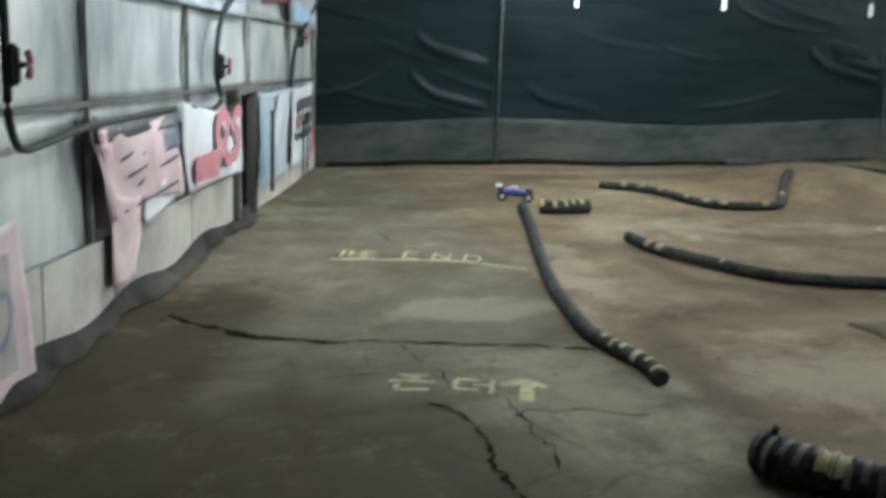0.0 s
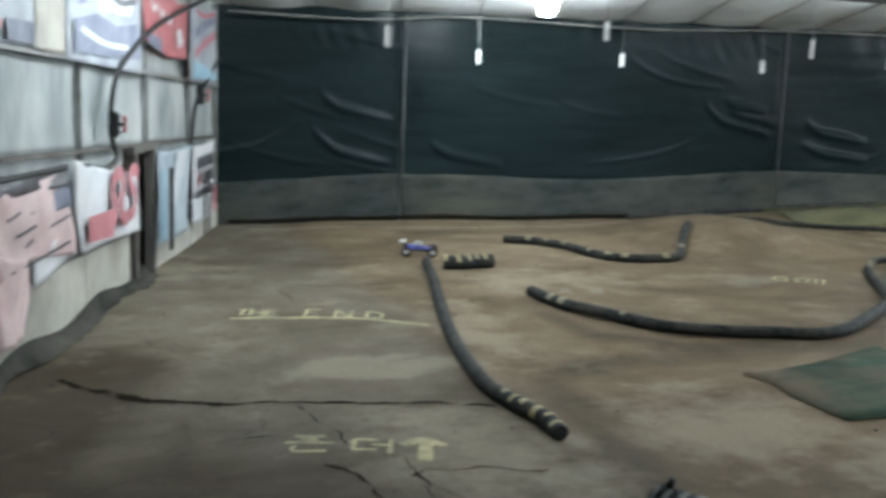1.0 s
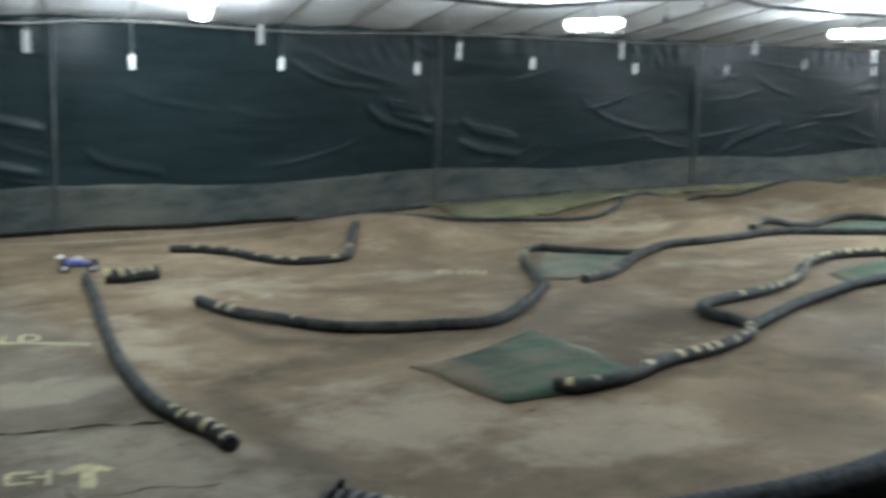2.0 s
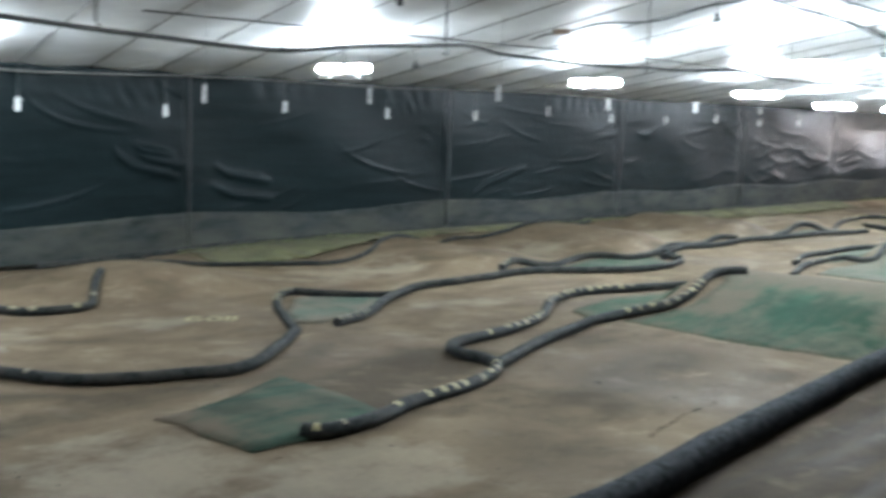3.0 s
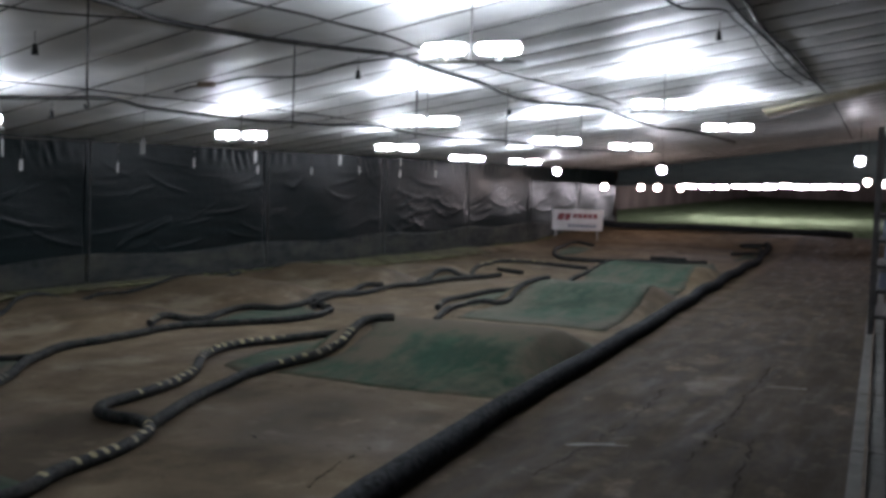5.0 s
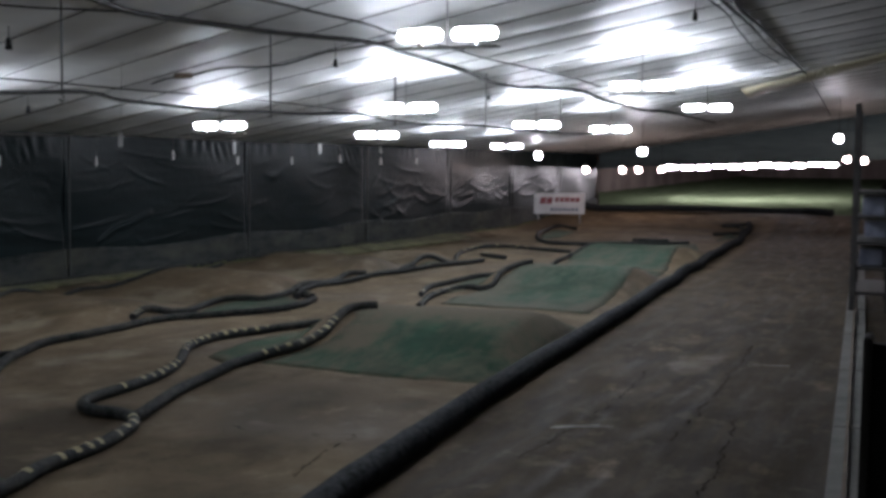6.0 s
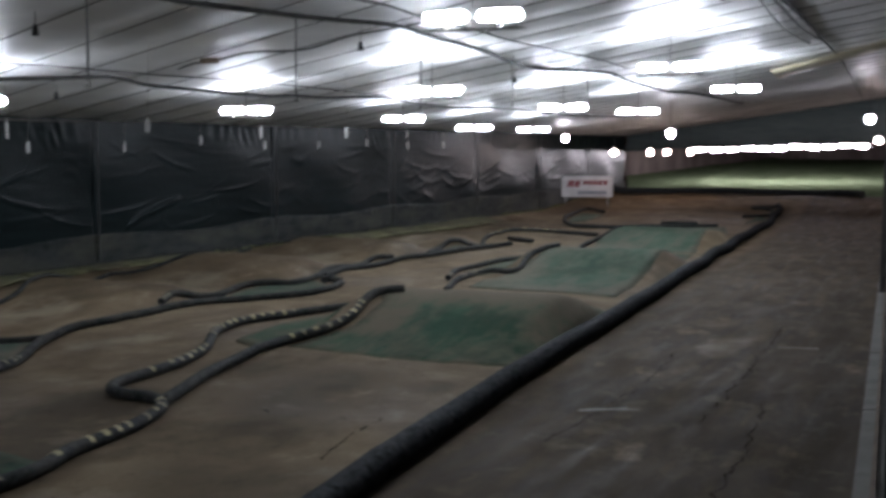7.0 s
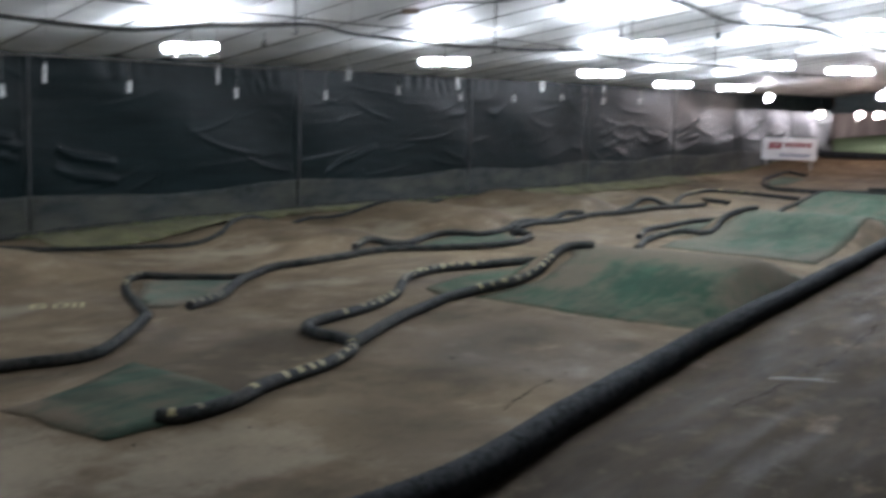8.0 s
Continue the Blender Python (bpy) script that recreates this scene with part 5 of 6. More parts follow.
track_hose("black hose looped round the far mat", [(45.44, 13.46), (46.4, 14.5), (43.5, 14.27), (39.2, 13.02), (37.0, 11.87), (36.7, 10.61), (37.6, 9.3), (38.9, 7.53)], 0.07)
track_hose("short black hose by the far mat", [(39.3, 9.56), (39.6, 8.9), (39.8, 8.4)], 0.07)
track_hose("black hose loop at the end of the straight", [(45.0, 7.76), (45.7, 6.95), (47.8, 7.14), (48.2, 7.95), (48.8, 7.1)], 0.07)
# added thin hose that draws the dark edge of the bank
track_hose("thin dark hose added along the edge of the bank below the curtain", [(9.4, 15.05), (10.9, 14.92), (12.2, 14.5), (13.4, 13.95), (14.1, 14.0), (14.9, 14.45), (15.6, 14.65), (16.4, 14.75), (17.8, 15.2), (18.6, 14.95), (20.5, 14.7), (22.0, 15.35), (23.2, 15.6)], 0.04)
# added tube, dark in place of the shadow line below the skirt
track_hose("dark tube laid along the foot of the curtain for its shadow line", [(9.0, 15.95), (11.8, 15.93), (13.4, 15.96), (15.5, 15.94), (16.7, 15.97), (19.3, 15.9), (22.4, 15.96), (24.2, 15.93), (28.3, 15.96), (33.0, 15.92), (39.0, 15.95), (44.0, 15.92)], 0.055)
track_hose("thick dark hose on the far bank", [(52, 19), (53.5, 16), (54.5, 13), (56, 10), (57, 7.5), (56.6, 5.5), (54.5, 4.2)], 0.16, mat=THICK_HOSE)
pipe = track_hose("thick ribbed black pipe along the straight, pale bands at its end",
           [(3.22, 5.12), (3.42, 4.75), (4.1, 4.2), (5.1, 3.86), (6.0, 3.74), (7.0, 3.8), (8.08, 3.94), (9.4, 4.09), (11.05, 4.25), (12.8, 4.36), (14.6, 4.47), (17.0, 4.58), (20.4, 4.84), (22.8, 5.02), (25.2, 5.12), (27.5, 5.4), (29.5, 5.42), (31.5, 5.62), (34.5, 5.74), (37.5, 6.0), (40.6, 6.1), (44.0, 6.5), (47.4, 6.74), (48.8, 7.0)],
           0.128, [(0.36, 0.5), (0.86, 1.0), (1.35, 1.45)], THICK_HOSE, 0.08, YELLOW, period=0.48, ribs=1.7)


bm = bmesh.new()
bmesh.ops.create_cone(bm, cap_ends=True, segments=10, radius1=0.022, radius2=0.018, depth=0.05, matrix=pose(3.27, 5.06, 0.262, 20, 10))
part("knob", bm, RUBBER, pipe, "small dark knob on the pipe's end", True)


# ---- carpets on the track ----
def carpet(label, outline, mat=CARPET, lift=0.016, bare=(), fresh_shade=(), rag=0.05, rim_wear=0.42, under=0.004):
    """A carpet that follows the dirt; bare: round patches (x, y, radius x, radius y, amount) trodden down to brown.
    Further patches of this form deepen the green and paint in the shade of a jump's face.
    """
    bm = bmesh.new()
    f = bm.faces.new([bm.verts.new((x, y, 0)) for x, y in outline])
    bmesh.ops.triangulate(bm, faces=[f])
    for _ in range(8):
        long = [e for e in bm.edges if e.calc_length() > 0.22]
        if not long:
            break
        bmesh.ops.subdivide_edges(bm, edges=long, cuts=1)
        bmesh.ops.triangulate(bm, faces=bm.faces[:])
    rim = {v for e in bm.edges if e.is_boundary for v in e.verts}
    for v in bm.verts:
        x, y = v.co.x, v.co.y
        if v in rim:
            v.co.x += 1.6 * rag * noise.noise((x * 1.1, y * 1.1, 1)) + rag * noise.noise((x * 5, y * 5, 1))
            v.co.y += 1.6 * rag * noise.noise((x * 1.1, y * 1.1, 7)) + rag * noise.noise((x * 5, y * 5, 7))
        v.co.z = ground_height(v.co.x, v.co.y) + lift + 0.004 * noise.noise((x * 1.7, y * 1.7, 5)) - ((lift - under) if v in rim else 0)
    rims = [(e.verts[0].co + e.verts[1].co) / 2 for e in bm.edges if e.is_boundary]
    wear = []
    for v in bm.verts:
        near = min((a - v.co).length for a in rims)
        w = rim_wear * (1 - smooth(0.0, 0.24, near))
        for cx, cy, rx, ry, amount in bare:
            w = max(w, amount * max(0.0, 1 - ((v.co.x - cx) / rx) ** 2 - ((v.co.y - cy) / ry) ** 2) ** 0.5)
        wear.append(w)
    deep = [max([0.0] + [a * max(0.0, 1 - ((v.co.x - cx) / rx) ** 2 - ((v.co.y - cy) / ry) ** 2) ** 0.5 for cx, cy, rx, ry, a in fresh_shade]) for v in bm.verts]
    ob = part("carpet", bm, mat, smooth_faces=True)
    ob.data.attributes.new("fresh_shade", "FLOAT", "POINT").data.foreach_set("value", deep)
    ob.data.attributes.new("wear", "FLOAT", "POINT").data.foreach_set("value", wear)
    ob.modifiers.new("thickness", "SOLIDIFY").thickness = 0.012
    return tagged(ob, label, "carpet", "carpets on the track")


carpet("dusty green carpet laid flat on the dirt", [(5.44, 7.55), (5.8, 7.53), (6.5, 7.82), (7.24, 8.13), (7.1, 7.4), (6.95, 6.7), (6.88, 6.36), (6.31, 6.18), (5.87, 6.2), (5.44, 6.3), (5.4, 6.87), (5.46, 7.2)], DUSTY_CARPET, rag=0.015, rim_wear=0.12, bare=((5.4, 7.5, 0.5, 0.4, 0.6), (5.45, 6.9, 0.3, 0.5, 0.4)))
carpet("green carpet over a jump, trodden bare and brown at the crest", [(12.55, 7.75), (12.41, 7.06), (12.36, 6.32), (12.44, 5.53), (12.64, 4.72), (13.55, 4.6), (15.1, 4.62), (16.2, 4.66), (17.0, 4.8), (17.0, 7.6), (15.4, 7.9), (14.4, 7.38), (13.6, 7.35), (13.1, 7.58)],
       bare=((15.6, 6.2, 1.3, 2.6, 0.6), (13.85, 7.0, 0.8, 0.45, 0.55), (14.3, 4.8, 0.9, 0.45, 0.4), (13.1, 5.1, 0.6, 0.4, 0.25)), fresh_shade=((14.0, 5.85, 0.75, 1.0, 0.42), (13.0, 6.4, 0.6, 1.2, 0.3)), rim_wear=0.42)
carpet("green carpet tucked between two hoses before a jump", [(12.67, 8.66), (13.2, 8.8), (14.83, 8.9), (15.7, 8.72), (14.9, 8.0), (13.54, 7.75), (12.88, 7.83), (12.2, 7.94)], bare=((12.4, 8.3, 0.5, 0.5, 0.35), (15.2, 8.3, 0.6, 0.5, 0.4)))
carpet("green carpet between two hoses", [(16.1, 10.85), (16.3, 11.35), (17.4, 11.8), (17.9, 11.8), (18.4, 11.35), (19.1, 11.3), (18.55, 10.65), (17.7, 10.4), (16.9, 10.5)], TEAL_CARPET)
carpet("faded grey-green mat between two hoses", [(9.15, 10.1), (9.6, 10.8), (10.3, 11.5), (10.7, 11.5), (11.55, 11.0), (10.75, 10.45), (9.85, 10.05), (9.4, 9.95)], PALE_CARPET)
carpet("green carpet between far hoses", [(21.2, 9.0), (22.0, 9.4), (23.9, 9.45), (25.2, 9.4), (24.3, 8.6), (22.4, 8.5)], TEAL_CARPET)
carpet("long green carpet over the second jump", [(19.6, 5.5), (19.5, 8.2), (20.6, 8.45), (22.9, 8.15), (24.2, 8.2), (27.9, 8.6), (28.2, 6.0), (24.5, 5.7), (21.9, 5.62)], TEAL_CARPET, bare=((21.5, 8.1, 1.6, 0.6, 0.5), (26.5, 7.0, 1.4, 1.6, 0.35), (20.4, 5.6, 1.6, 0.6, 0.45), (19.8, 7.0, 0.8, 1.6, 0.4), (23.9, 7.6, 0.8, 0.8, 0.3)), fresh_shade=((22.9, 6.6, 1.1, 1.7, 0.42),))
carpet("long green carpet over the third jump", [(28.6, 6.1), (28.5, 8.7), (31.4, 9.2), (35.0, 9.9), (38.2, 9.1), (39.4, 7.4), (36.5, 6.7)], TEAL_CARPET, bare=((39.0, 8.0, 1.4, 1.6, 0.4), (29.0, 8.2, 0.8, 0.9, 0.35), (33.5, 6.4, 2.0, 0.8, 0.35)))
carpet("small green carpet under a climbing hose", [(24.8, 11.46), (26.2, 11.75), (27.3, 11.4), (26.0, 11.38)], TEAL_CARPET)
carpet("green mat inside a hose loop", [(39.3, 12.9), (42.5, 13.9), (45.2, 14.3), (44.5, 13.2), (40.2, 12.5)], TEAL_CARPET)
carpet("green mat by the end of the straight", [(41.5, 7.05), (43.5, 7.25), (45.8, 7.4), (44.6, 6.75)], TEAL_CARPET)


# ---- marks on the floor ----
def paint(name, label, strokes, width, mat, lift=0.007, group="", jag=0.0):
    """Painted strokes on the floor: lines of (x, y), laid on the dirt."""
    t = thing(name, label, "floor marking", group)
    for pts in strokes:
        line = curve_points([(x, y, 0) for x, y in pts], 0.025 if jag else 0.05)
        if jag:
            line = [p + Vector((jag * noise.noise((p.x * 4, p.y * 4, 3)) + 0.6 * jag * noise.noise((p.x * 14, p.y * 14, 5)), jag * noise.noise((p.x * 4, p.y * 4, 9)) + 0.6 * jag * noise.noise((p.x * 14, p.y * 14, 7)), 0)) for p in line]
        bm = bmesh.new()
        rows = []
        for i, p in enumerate(line):
            d = (line[min(i + 1, len(line) - 1)] - line[max(i - 1, 0)]).normalized()
            n = Vector((-d.y, d.x, 0)) * width / 2 * (1 + 0.35 * noise.noise((p.x * 9, p.y * 9, 0)) if not jag else max(0.08, 0.7 + 1.3 * noise.noise((p.x * 6, p.y * 6, 0)) + 0.5 * noise.noise((p.x * 23, p.y * 23, 4))))
            rows.append([bm.verts.new((q.x, q.y, ground_height(q.x, q.y) + lift)) for q in (p + n, p, p - n)])
        for a, b in zip(rows, rows[1:]):
            for k in range(2):
                bm.faces.new((a[k], a[k + 1], b[k + 1], b[k]))
        part("stroke", bm, mat, t)
    return t


def glyphs(text_strokes, origin, right, up, size):
    """Turns strokes in letter units into floor points."""
    o, r, u = Vector(origin), Vector(right), Vector(up)
    return [[tuple(o + r * (x * size) + u * (y * size)) for x, y in s] for s in text_strokes]


ACROSS, AHEAD = Vector((0.94, -0.34)).normalized(), Vector((0.34, 0.94)).normalized()
LETTERS = {
    "T": [[(0, 1), (0.6, 1)], [(0.3, 1), (0.3, 0)]], "H": [[(0, 1), (0, 0)], [(0.5, 1), (0.5, 0)], [(0, 0.5), (0.5, 0.5)]],
    "E": [[(0, 1), (0, 0)], [(0, 1), (0.5, 1)], [(0, 0.5), (0.4, 0.5)], [(0, 0), (0.5, 0)]], "N": [[(0, 0), (0, 1)], [(0, 1), (0.55, 0)], [(0.55, 0), (0.55, 1)]],
    "D": [[(0, 0), (0, 1)], [(0, 1), (0.45, 0.85), (0.55, 0.5), (0.45, 0.15), (0, 0)]], "G": [[(0.55, 0.85), (0.3, 1), (0.05, 0.7), (0.05, 0.3), (0.3, 0), (0.55, 0.2), (0.55, 0.45)], [(0.55, 0.45), (0.32, 0.45)]],
    "O": [[(0.3, 1), (0.05, 0.6), (0.1, 0.15), (0.35, 0), (0.55, 0.4), (0.5, 0.85), (0.3, 1)]],
}
strokes = []
for ch, off, size in (("T", 0.0, 0.8), ("H", 0.18, 0.8), ("E", 0.36, 0.8), ("E", 0.66, 1), ("N", 0.94, 1), ("D", 1.24, 1)):
    strokes += glyphs([[(x + off / 0.27, y) for x, y in s] for s in LETTERS[ch]], (1.84, 10.47), ACROSS, AHEAD, 0.27 * (size if size < 1 else 1))
paint("floor_words", "worn yellow painted words THE END on the dirt", strokes, 0.028, CHALK)
paint("finish_line", "worn pale yellow line painted across the lane", [[(1.78, 10.36), (2.3, 10.22), (2.98, 10.02), (3.5, 9.68)]], 0.06, CHALK)
HANGUL = [[(0.15, 0.92), (0.75, 0.95)], [(0.42, 0.92), (0.28, 0.72)], [(0.42, 0.85), (0.62, 0.72)], [(0.0, 0.55), (0.95, 0.6)], [(0.45, 0.72), (0.45, 0.56)], [(0.2, 0.4), (0.2, 0.1), (0.85, 0.14)],
          [(1.35, 0.85), (1.35, 0.25)], [(1.35, 0.85), (1.8, 0.86)], [(1.35, 0.25), (1.82, 0.3)], [(1.7, 0.55), (2.05, 0.57)], [(2.08, 0.95), (2.08, 0.1)]]
paint("floor_words", "worn yellow painted letters beside an arrow on the dirt", glyphs(HANGUL, (1.5, 6.66), ACROSS, AHEAD, 0.32), 0.036, CHALK)
paint("floor_arrow", "worn yellow arrow painted on the dirt", glyphs([[(0, 0), (0, 0.75)], [(0.06, 0), (0.06, 0.75)]], (2.30, 6.30), ACROSS, AHEAD, 0.45) + glyphs([[(-0.32, 0.62), (0.03, 0.98), (0.38, 0.66)], [(-0.2, 0.66), (0.03, 0.86), (0.26, 0.7)]], (2.29, 6.33), ACROSS, AHEAD, 0.4), 0.065, CHALK)
strokes = glyphs(LETTERS["G"], (8.2, 11.0), (0.78, -0.62), (0.62, 0.78), 0.3) + glyphs([[(x + 0.8, y) for x, y in s] for s in LETTERS["O"]], (8.2, 11.0), (0.78, -0.62), (0.62, 0.78), 0.3) + glyphs([[(1.6, 0), (1.6, 1)], [(1.9, 0), (1.9, 1)]], (8.2, 11.0), (0.78, -0.62), (0.62, 0.78), 0.3)
paint("floor_words", "worn yellow painted marks on the dirt", strokes, 0.035, CHALK)
bars = []
for k in range(4):
    bars += glyphs([[(0, 0), (0.5, 0.05)], [(0.1, 0.4), (0.45, 0.5)]], (4.72 + 0.33 * k, 11.05 - 0.1 * k), ACROSS, AHEAD, 0.3)
paint("floor_words", "unreadable worn white painted marks on the dirt", bars, 0.04, WHITE_CHALK)
paint("floor_mark", "short worn white dash on the straight", [[(10.8, 3.3), (10.93, 3.08), (11.05, 2.75)], [(10.88, 3.2), (11.0, 3.05), (11.08, 2.9)], [(15.5, 2.1), (15.6, 1.85), (15.65, 1.6)]], 0.07, WHITE_CHALK, jag=0.03)
paint("kerb_line", "thin pale line on the dirt along the curtain", [[(2.9, 15.6), (5.2, 15.35), (7.5, 15.2), (10.4, 15.0)]], 0.05, WHITE_CHALK)

CRACKS = "cracks in the floor"
paint("crack", "long jagged crack across the slab", [[(0.25, 8.66), (0.4, 8.36), (0.62, 8.19), (0.76, 7.99), (1.07, 7.85), (1.3, 7.74)]], 0.085, CRACK_SHADE, 0.005, CRACKS, 0.05)
paint("crack", "thin end of a long crack across the slab", [[(1.3, 7.74), (1.78, 7.66), (2.02, 7.59), (2.58, 7.49), (3.16, 7.28)]], 0.042, CRACK_SHADE, 0.005, CRACKS, 0.05)
paint("crack", "jagged crack running along the slab", [[(1.73, 6.4), (1.82, 6.27), (1.87, 6.09), (1.88, 5.72), (1.85, 5.41), (1.86, 5.0)]], 0.034, CRACK_SHADE, 0.005, CRACKS, 0.06)
paint("crack", "thin crack between painted letters", [[(1.84, 7.54), (1.89, 7.1), (1.91, 6.72)], [(1.09, 6.94), (1.4, 6.97), (1.69, 6.94)]], 0.016, CRACK_SHADE, 0.005, CRACKS, 0.05)
paint("crack", "thin branching crack under the painted arrow", [[(2.2, 6.38), (2.18, 6.06), (2.19, 5.63), (2.18, 5.32)], [(2.13, 6.08), (2.35, 6.12), (2.63, 6.1), (3.0, 5.98)]], 0.018, CRACK_SHADE, 0.005, CRACKS, 0.05)
paint("crack", "thin crack in the dirt behind the painted line", [[(2.35, 11.6), (2.45, 11.3), (2.5, 10.9)], [(2.7, 11.7), (3.2, 11.5), (3.6, 11.5)]], 0.016, CRACK_SHADE, 0.005, CRACKS, 0.05)
paint("crack", "ragged edge in the dirt between the hose and the pipe", [[(9.55, 6.17), (9.46, 5.95), (9.5, 5.7)], [(9.55, 5.3), (9.7, 4.93), (9.1, 4.83), (8.13, 4.66)]], 0.02, CRACK_SHADE, 0.005, CRACKS, 0.07)
paint("crack", "long straight tyre line on the straight", [[(10.7, 2.1), (12.4, 2.12), (14.7, 2.2), (17.1, 2.26)], [(8.0, 1.5), (10, 1.55), (12, 1.7)], [(9.5, 3.2), (12.0, 3.05), (14.5, 3.2)]], 0.018, CRACK_SHADE, 0.005, CRACKS, 0.06)


# ---- kerb beside the straight, black board, dark rack ----
for k in range(13):
    x0 = 5.0 + 3.4 * k
    kerb = thing("kerb", "pale dusty kerb beam beside the straight", "kerb", "kerb beams beside the straight")
    kerb.matrix_basis = pose(x0, 0.38 + 0.055 * (x0 - 5), 0, 0, 0, math.degrees(math.atan(0.055)))
    part("beam", boxed(0.0, 3.38, -0.32, 0.0, -0.05, 0.07, bevel=0.015), KERB, kerb)
    part("plank", boxed(0.0, 3.38, -0.16, -0.12, 0.06, 0.10, bevel=0.006), WOOD, kerb)
b = thing("black_board", "black board standing on the near edge of the stand", "board")
part("panel", boxed(3.30, 3.34, -0.34, 0.065, 0, 2.10, bevel=0.004), RUBBER, b)
part("edge_strip", boxed(3.27, 3.37, 0.06, 0.08, 0, 2.12, bevel=0.004), DARK_STEEL, b)

rack = thing("metal_rack", "tall dark metal rack with shelves beside the straight", "rack")
for x, y in ((21.8, 1.22), (24.4, 1.34), (21.85, 0.62), (24.45, 0.74)):
    part("upright", boxed(x - 0.05, x + 0.05, y - 0.05, y + 0.05, 0, 3.75, bevel=0.008), DARK_STEEL, rack)
for z in (0.35, 0.8, 1.25, 1.7, 2.15):
    part("shelf", boxed(21.8, 24.5, 0.62, 1.28, z, z + 0.05, bevel=0.006), DARK_STEEL, rack)
for x, z, s in ((22.3, 0.85, 0.3), (23.1, 0.85, 0.24), (22.6, 1.75, 0.34), (23.6, 1.3, 0.3)):
    b = thing("storage_box", "grey plastic box on a dark shelf", "box", "boxes on the rack")
    part("body", boxed(x, x + s * 1.4, 0.75, 1.15, z, z + s, bevel=0.02), SLATE, b)
    part("lid", boxed(x - 0.02, x + s * 1.4 + 0.02, 0.73, 1.17, z + s, z + s + 0.04, bevel=0.012), KERB, b)


# ---- sign board at the far bend ----
sign = thing("sign_board", "white sign board with red and grey print on two posts", "sign")
sign.matrix_basis = pose(47.5, 14.84, 0.343, 0, 0, -66) @ Matrix.Diagonal((0.9, 0.9, 0.9, 1))
part("panel", boxed(-1.22, 1.22, -0.03, 0.03, 0.28, 1.28, bevel=0.01), WHITE_VINYL, sign)
for x in (-1.0, 1.0):
    part("post", boxed(x - 0.04, x + 0.04, 0.035, 0.1, -0.32, 1.2, bevel=0.006), STEEL, sign)


def sign_bar(mat, x0, x1, z0, z1, slant=0.0):
    bm = boxed(x0, x1, -0.042, -0.031, z0, z1)
    for v in bm.verts:
        v.co.x += slant * (v.co.z - z0)
    part("print_bar", bm, mat, sign)


for x0, x1 in ((-0.98, -0.68), (-0.64, -0.38)):
    sign_bar(DEEP_RED, x0, x1, 0.76, 1.08, 0.25)
for k in range(5):
    sign_bar(DEEP_RED, -0.24 + 0.245 * k, -0.04 + 0.245 * k, 0.86, 1.08, 0.15)
for k in range(7):
    sign_bar(SLATE, -0.45 + 0.2 * k, -0.3 + 0.2 * k, 0.42, 0.58, 0.1)


# ---- model car ----
def build_car():
    car = thing("model_car", "small blue and white off-road model car with knobbly black tyres", "model car")
    bm = bmesh.new()
    box(bm, -0.2, 0.2, -0.05, 0.05, 0.05, 0.075, bevel=0.01)
    part("chassis", bm, RUBBER, car)
    bm = bmesh.new()
    box(bm, -0.17, 0.14, -0.055, 0.055, 0.075, 0.13, bevel=0.02)
    for v in bm.verts:
        if v.co.x > 0.05:
            v.co.z -= 0.035 * (v.co.x - 0.05) / 0.1 if v.co.z > 0.1 else 0
            v.co.y *= 0.7
    shell = part("shell", bm, BLUE_PAINT, car, "blue body shell")
    bm = bmesh.new()
    box(bm, -0.08, 0.04, -0.04, 0.04, 0.12, 0.165, bevel=0.018)
    part("cab", bm, WHITE_VINYL, shell, "white cab")
    bm = bmesh.new()
    box(bm, -0.25, -0.17, -0.09, 0.09, 0.165, 0.175, bevel=0.003)
    wing = part("wing", bm, WHITE_VINYL, car, "white rear wing")
    for y in (-0.05, 0.05):
        part("strut", boxed(-0.2, -0.185, y - 0.006, y + 0.006, 0.09, 0.168), RUBBER, wing)
    for x in (-0.16, 0.165):
        for y in (-0.135, 0.135):
            bm = bmesh.new()
            bmesh.ops.create_cone(bm, cap_ends=True, segments=20, radius1=0.057, radius2=0.057, depth=0.045, matrix=pose(x, y, 0.057, 90))
            bmesh.ops.bevel(bm, geom=[e for e in bm.edges if len(e.link_faces) == 2 and max(len(f.verts) for f in e.link_faces) > 4], offset=0.008, segments=2, affect="EDGES")
            wheel = part("wheel", bm, RUBBER, car)
            bm = bmesh.new()
            bmesh.ops.create_cone(bm, cap_ends=True, segments=14, radius1=0.034, radius2=0.028, depth=0.05, matrix=pose(x, y, 0.057, 90))
            part("rim", bm, WHITE_VINYL, wheel, "white rim")
        part("axle", boxed(x - 0.008, x + 0.008, -0.13, 0.13, 0.05, 0.066), STEEL, car)
        part("shock_tower", boxed(x - 0.01, x + 0.01, -0.05, 0.05, 0.07, 0.14), RUBBER, car)
    return car


car = build_car()
car.matrix_basis = pose(4.62, 13.3, height(4.62, 13.3), 0, 0, -20)


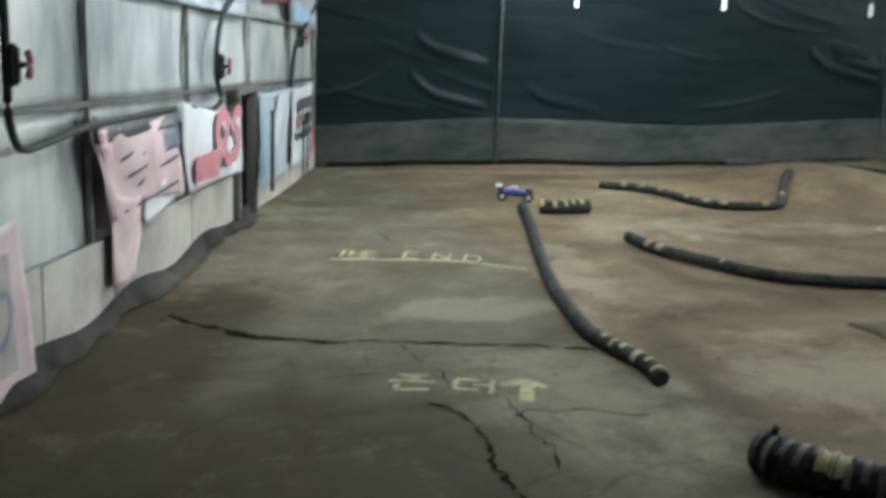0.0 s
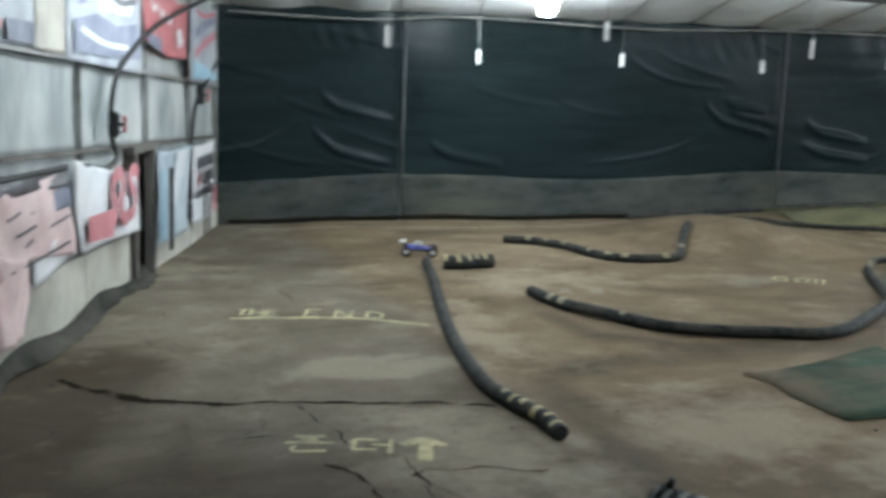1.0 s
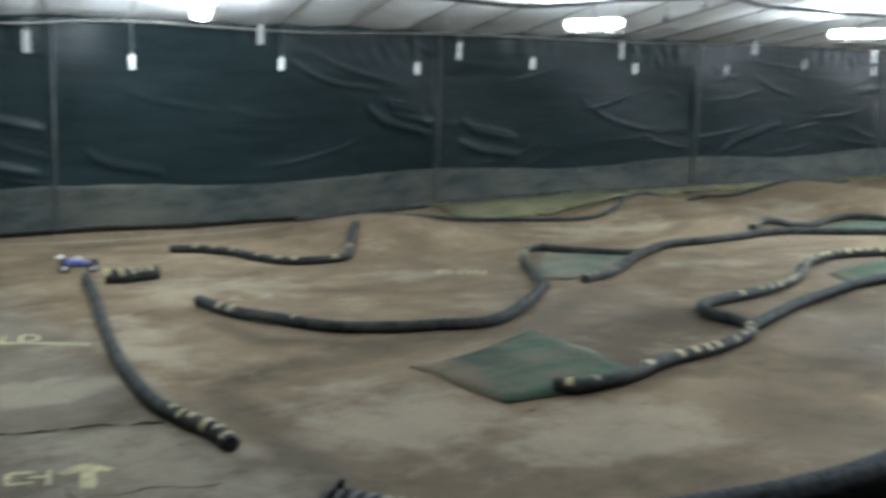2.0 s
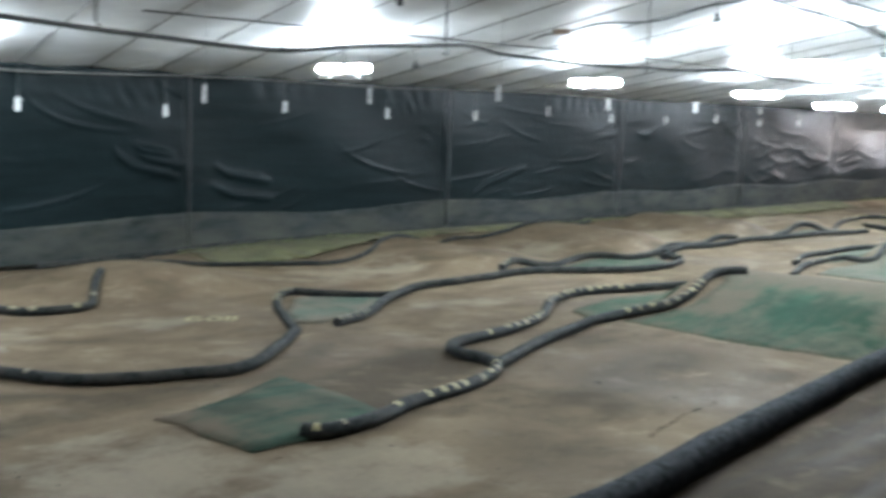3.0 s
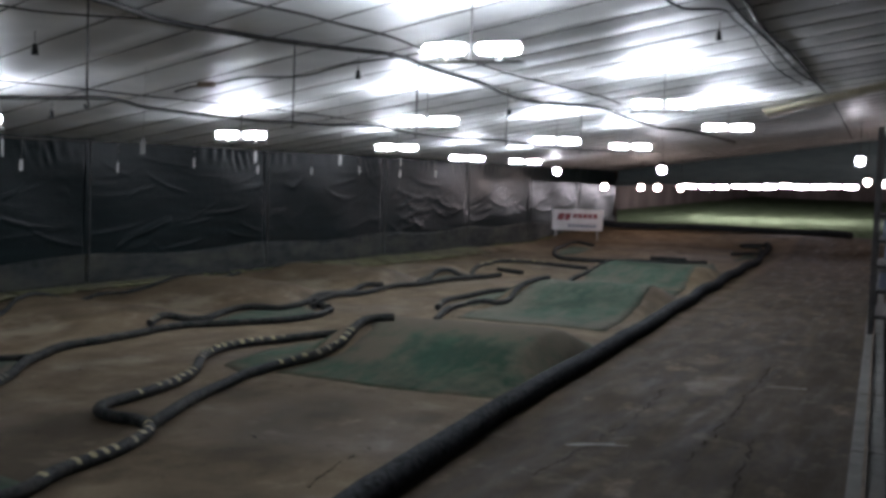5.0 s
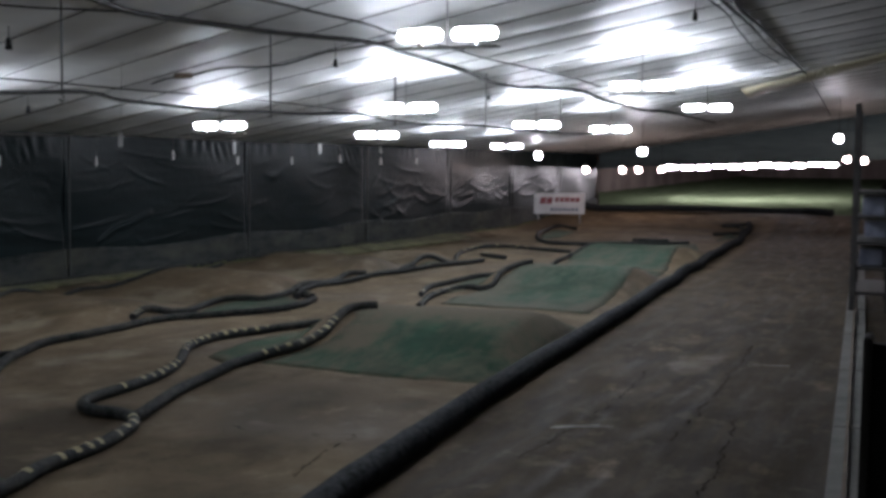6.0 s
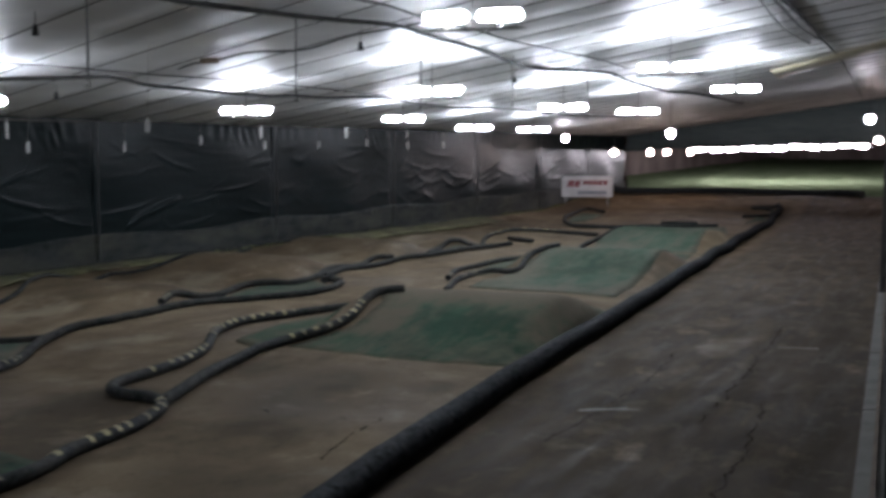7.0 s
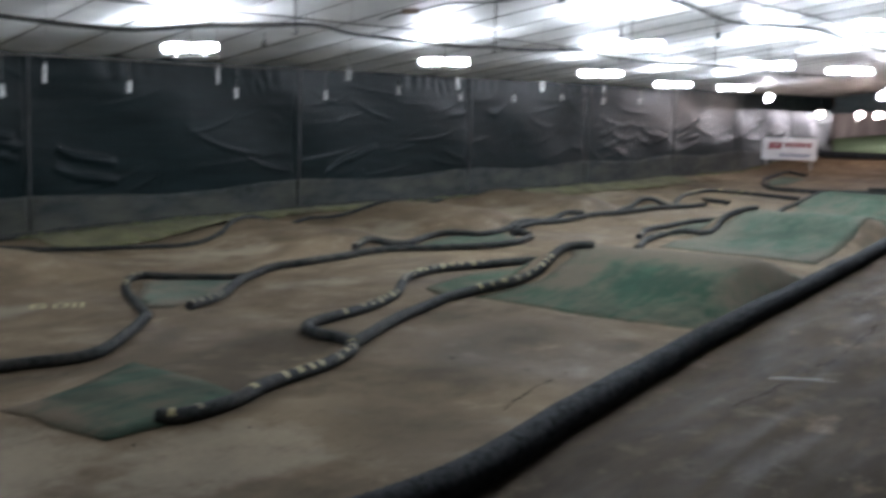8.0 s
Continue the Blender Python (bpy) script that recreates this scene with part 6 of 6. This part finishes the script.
# ---- far field: low crop rows and weeds along the curtain ----
def clumps(name, label, spots, mat, seed, size, kind="stuff", category="plants"):
    rnd = random.Random(seed)
    verts, faces = [], []
    for x, y, z in spots:
        for _ in range(5):
            a, r, h = rnd.uniform(0, 6.28), size * rnd.uniform(0.3, 1), size * rnd.uniform(0.5, 1.4)
            cx, cy = x + rnd.uniform(-size, size), y + rnd.uniform(-size, size)
            n = len(verts)
            dx, dy = math.cos(a) * r, math.sin(a) * r
            verts += [(cx - dy * 0.18, cy + dx * 0.18, z), (cx + dy * 0.18, cy - dx * 0.18, z), (cx + dx * 0.6 + dy * 0.2, cy + dy * 0.6 - dx * 0.2, z + h * 0.7), (cx + dx * 0.6 - dy * 0.2, cy + dy * 0.6 + dx * 0.2, z + h * 0.7), (cx + dx * 1.1, cy + dy * 1.1, z + h)]
            faces += [(n, n + 1, n + 2, n + 3), (n + 3, n + 2, n + 4)]
    me = bpy.data.meshes.new(name)
    me.from_pydata(verts, [], faces)
    me.materials.append(mat)
    me.update()
    return tagged(new(name, me), label, category, kind=kind)


rnd = random.Random(11)
spots = []
for row in range(15):
    for k in range(150):
        x, y = 63 + 2.2 * row + rnd.uniform(-0.5, 0.5), 4.5 + 0.12 * k + rnd.uniform(-0.1, 0.1)
        spots.append((x, y, height(x, y) + 0.05 * (x - 63)))
clumps("crop_plants", "low green plants in rows beyond the track", spots, LEAF, 3, 0.07)
me = grid_mesh("field_soil", [61 + 1.5 * i for i in range(29)], [3.6 + 1.0 * i for i in range(20)], lambda x, y: height(x, y) + 0.05 * (x - 63) + 0.03 + 0.04 * noise.noise((x, y, 0)))
FIELD = worn("mossy_soil", (0.070, 0.090, 0.052), (0.105, 0.128, 0.080), 1.2, 1.0, 0.0, 0.3, spec=0.0)
me.materials.append(FIELD)
tagged(new("field_soil", me), "mossy green soil of a field beyond the track", "ground", kind="structure")
spots = []
for k in range(420):
    x = 11.5 + 40 * (k / 420) ** 1.2
    if noise.noise((x * 0.45, 0, 9)) > -0.05 or x < 19:
        y = 15.75 + rnd.uniform(-0.22, 0.2)
        spots.append((x, y, height(x, y) - 0.01))
clumps("weeds", "dry yellow-green weeds on the ledge under the curtain", spots, WEED, 4, 0.07)

# loose clods and crumbs of dirt
rnd = random.Random(21)
verts, faces = [], []
for k in range(420):
    x, y = (rnd.uniform(-0.3, 4.5), rnd.uniform(5.0, 15.5)) if k % 3 == 0 else (rnd.uniform(4.5, 20), rnd.uniform(4.6, 15.2))
    r = 0.004 + 0.012 * rnd.random() ** 3
    z = ground_height(x, y) + r * 0.4
    n = len(verts)
    spin = rnd.uniform(0, 6.28)
    for dx, dy, dz in ((1, 0, 0), (0, 1, 0), (-1, 0, 0), (0, -1, 0), (0, 0, 1), (0, 0, -1)):
        s = r * rnd.uniform(0.6, 1.3)
        verts.append((x + s * (dx * math.cos(spin) - dy * math.sin(spin)), y + s * (dx * math.sin(spin) + dy * math.cos(spin)), z + s * dz * 0.7))
    for i in range(4):
        faces += [(n + i, n + (i + 1) % 4, n + 4), (n + (i + 1) % 4, n + i, n + 5)]
me = bpy.data.meshes.new("dirt_clods")
me.from_pydata(verts, [], faces)
me.materials.append(DAMP_SOIL)
me.update()
tagged(new("dirt_clods", me), "loose crumbs of dark dirt on the track", "dirt", kind="stuff")
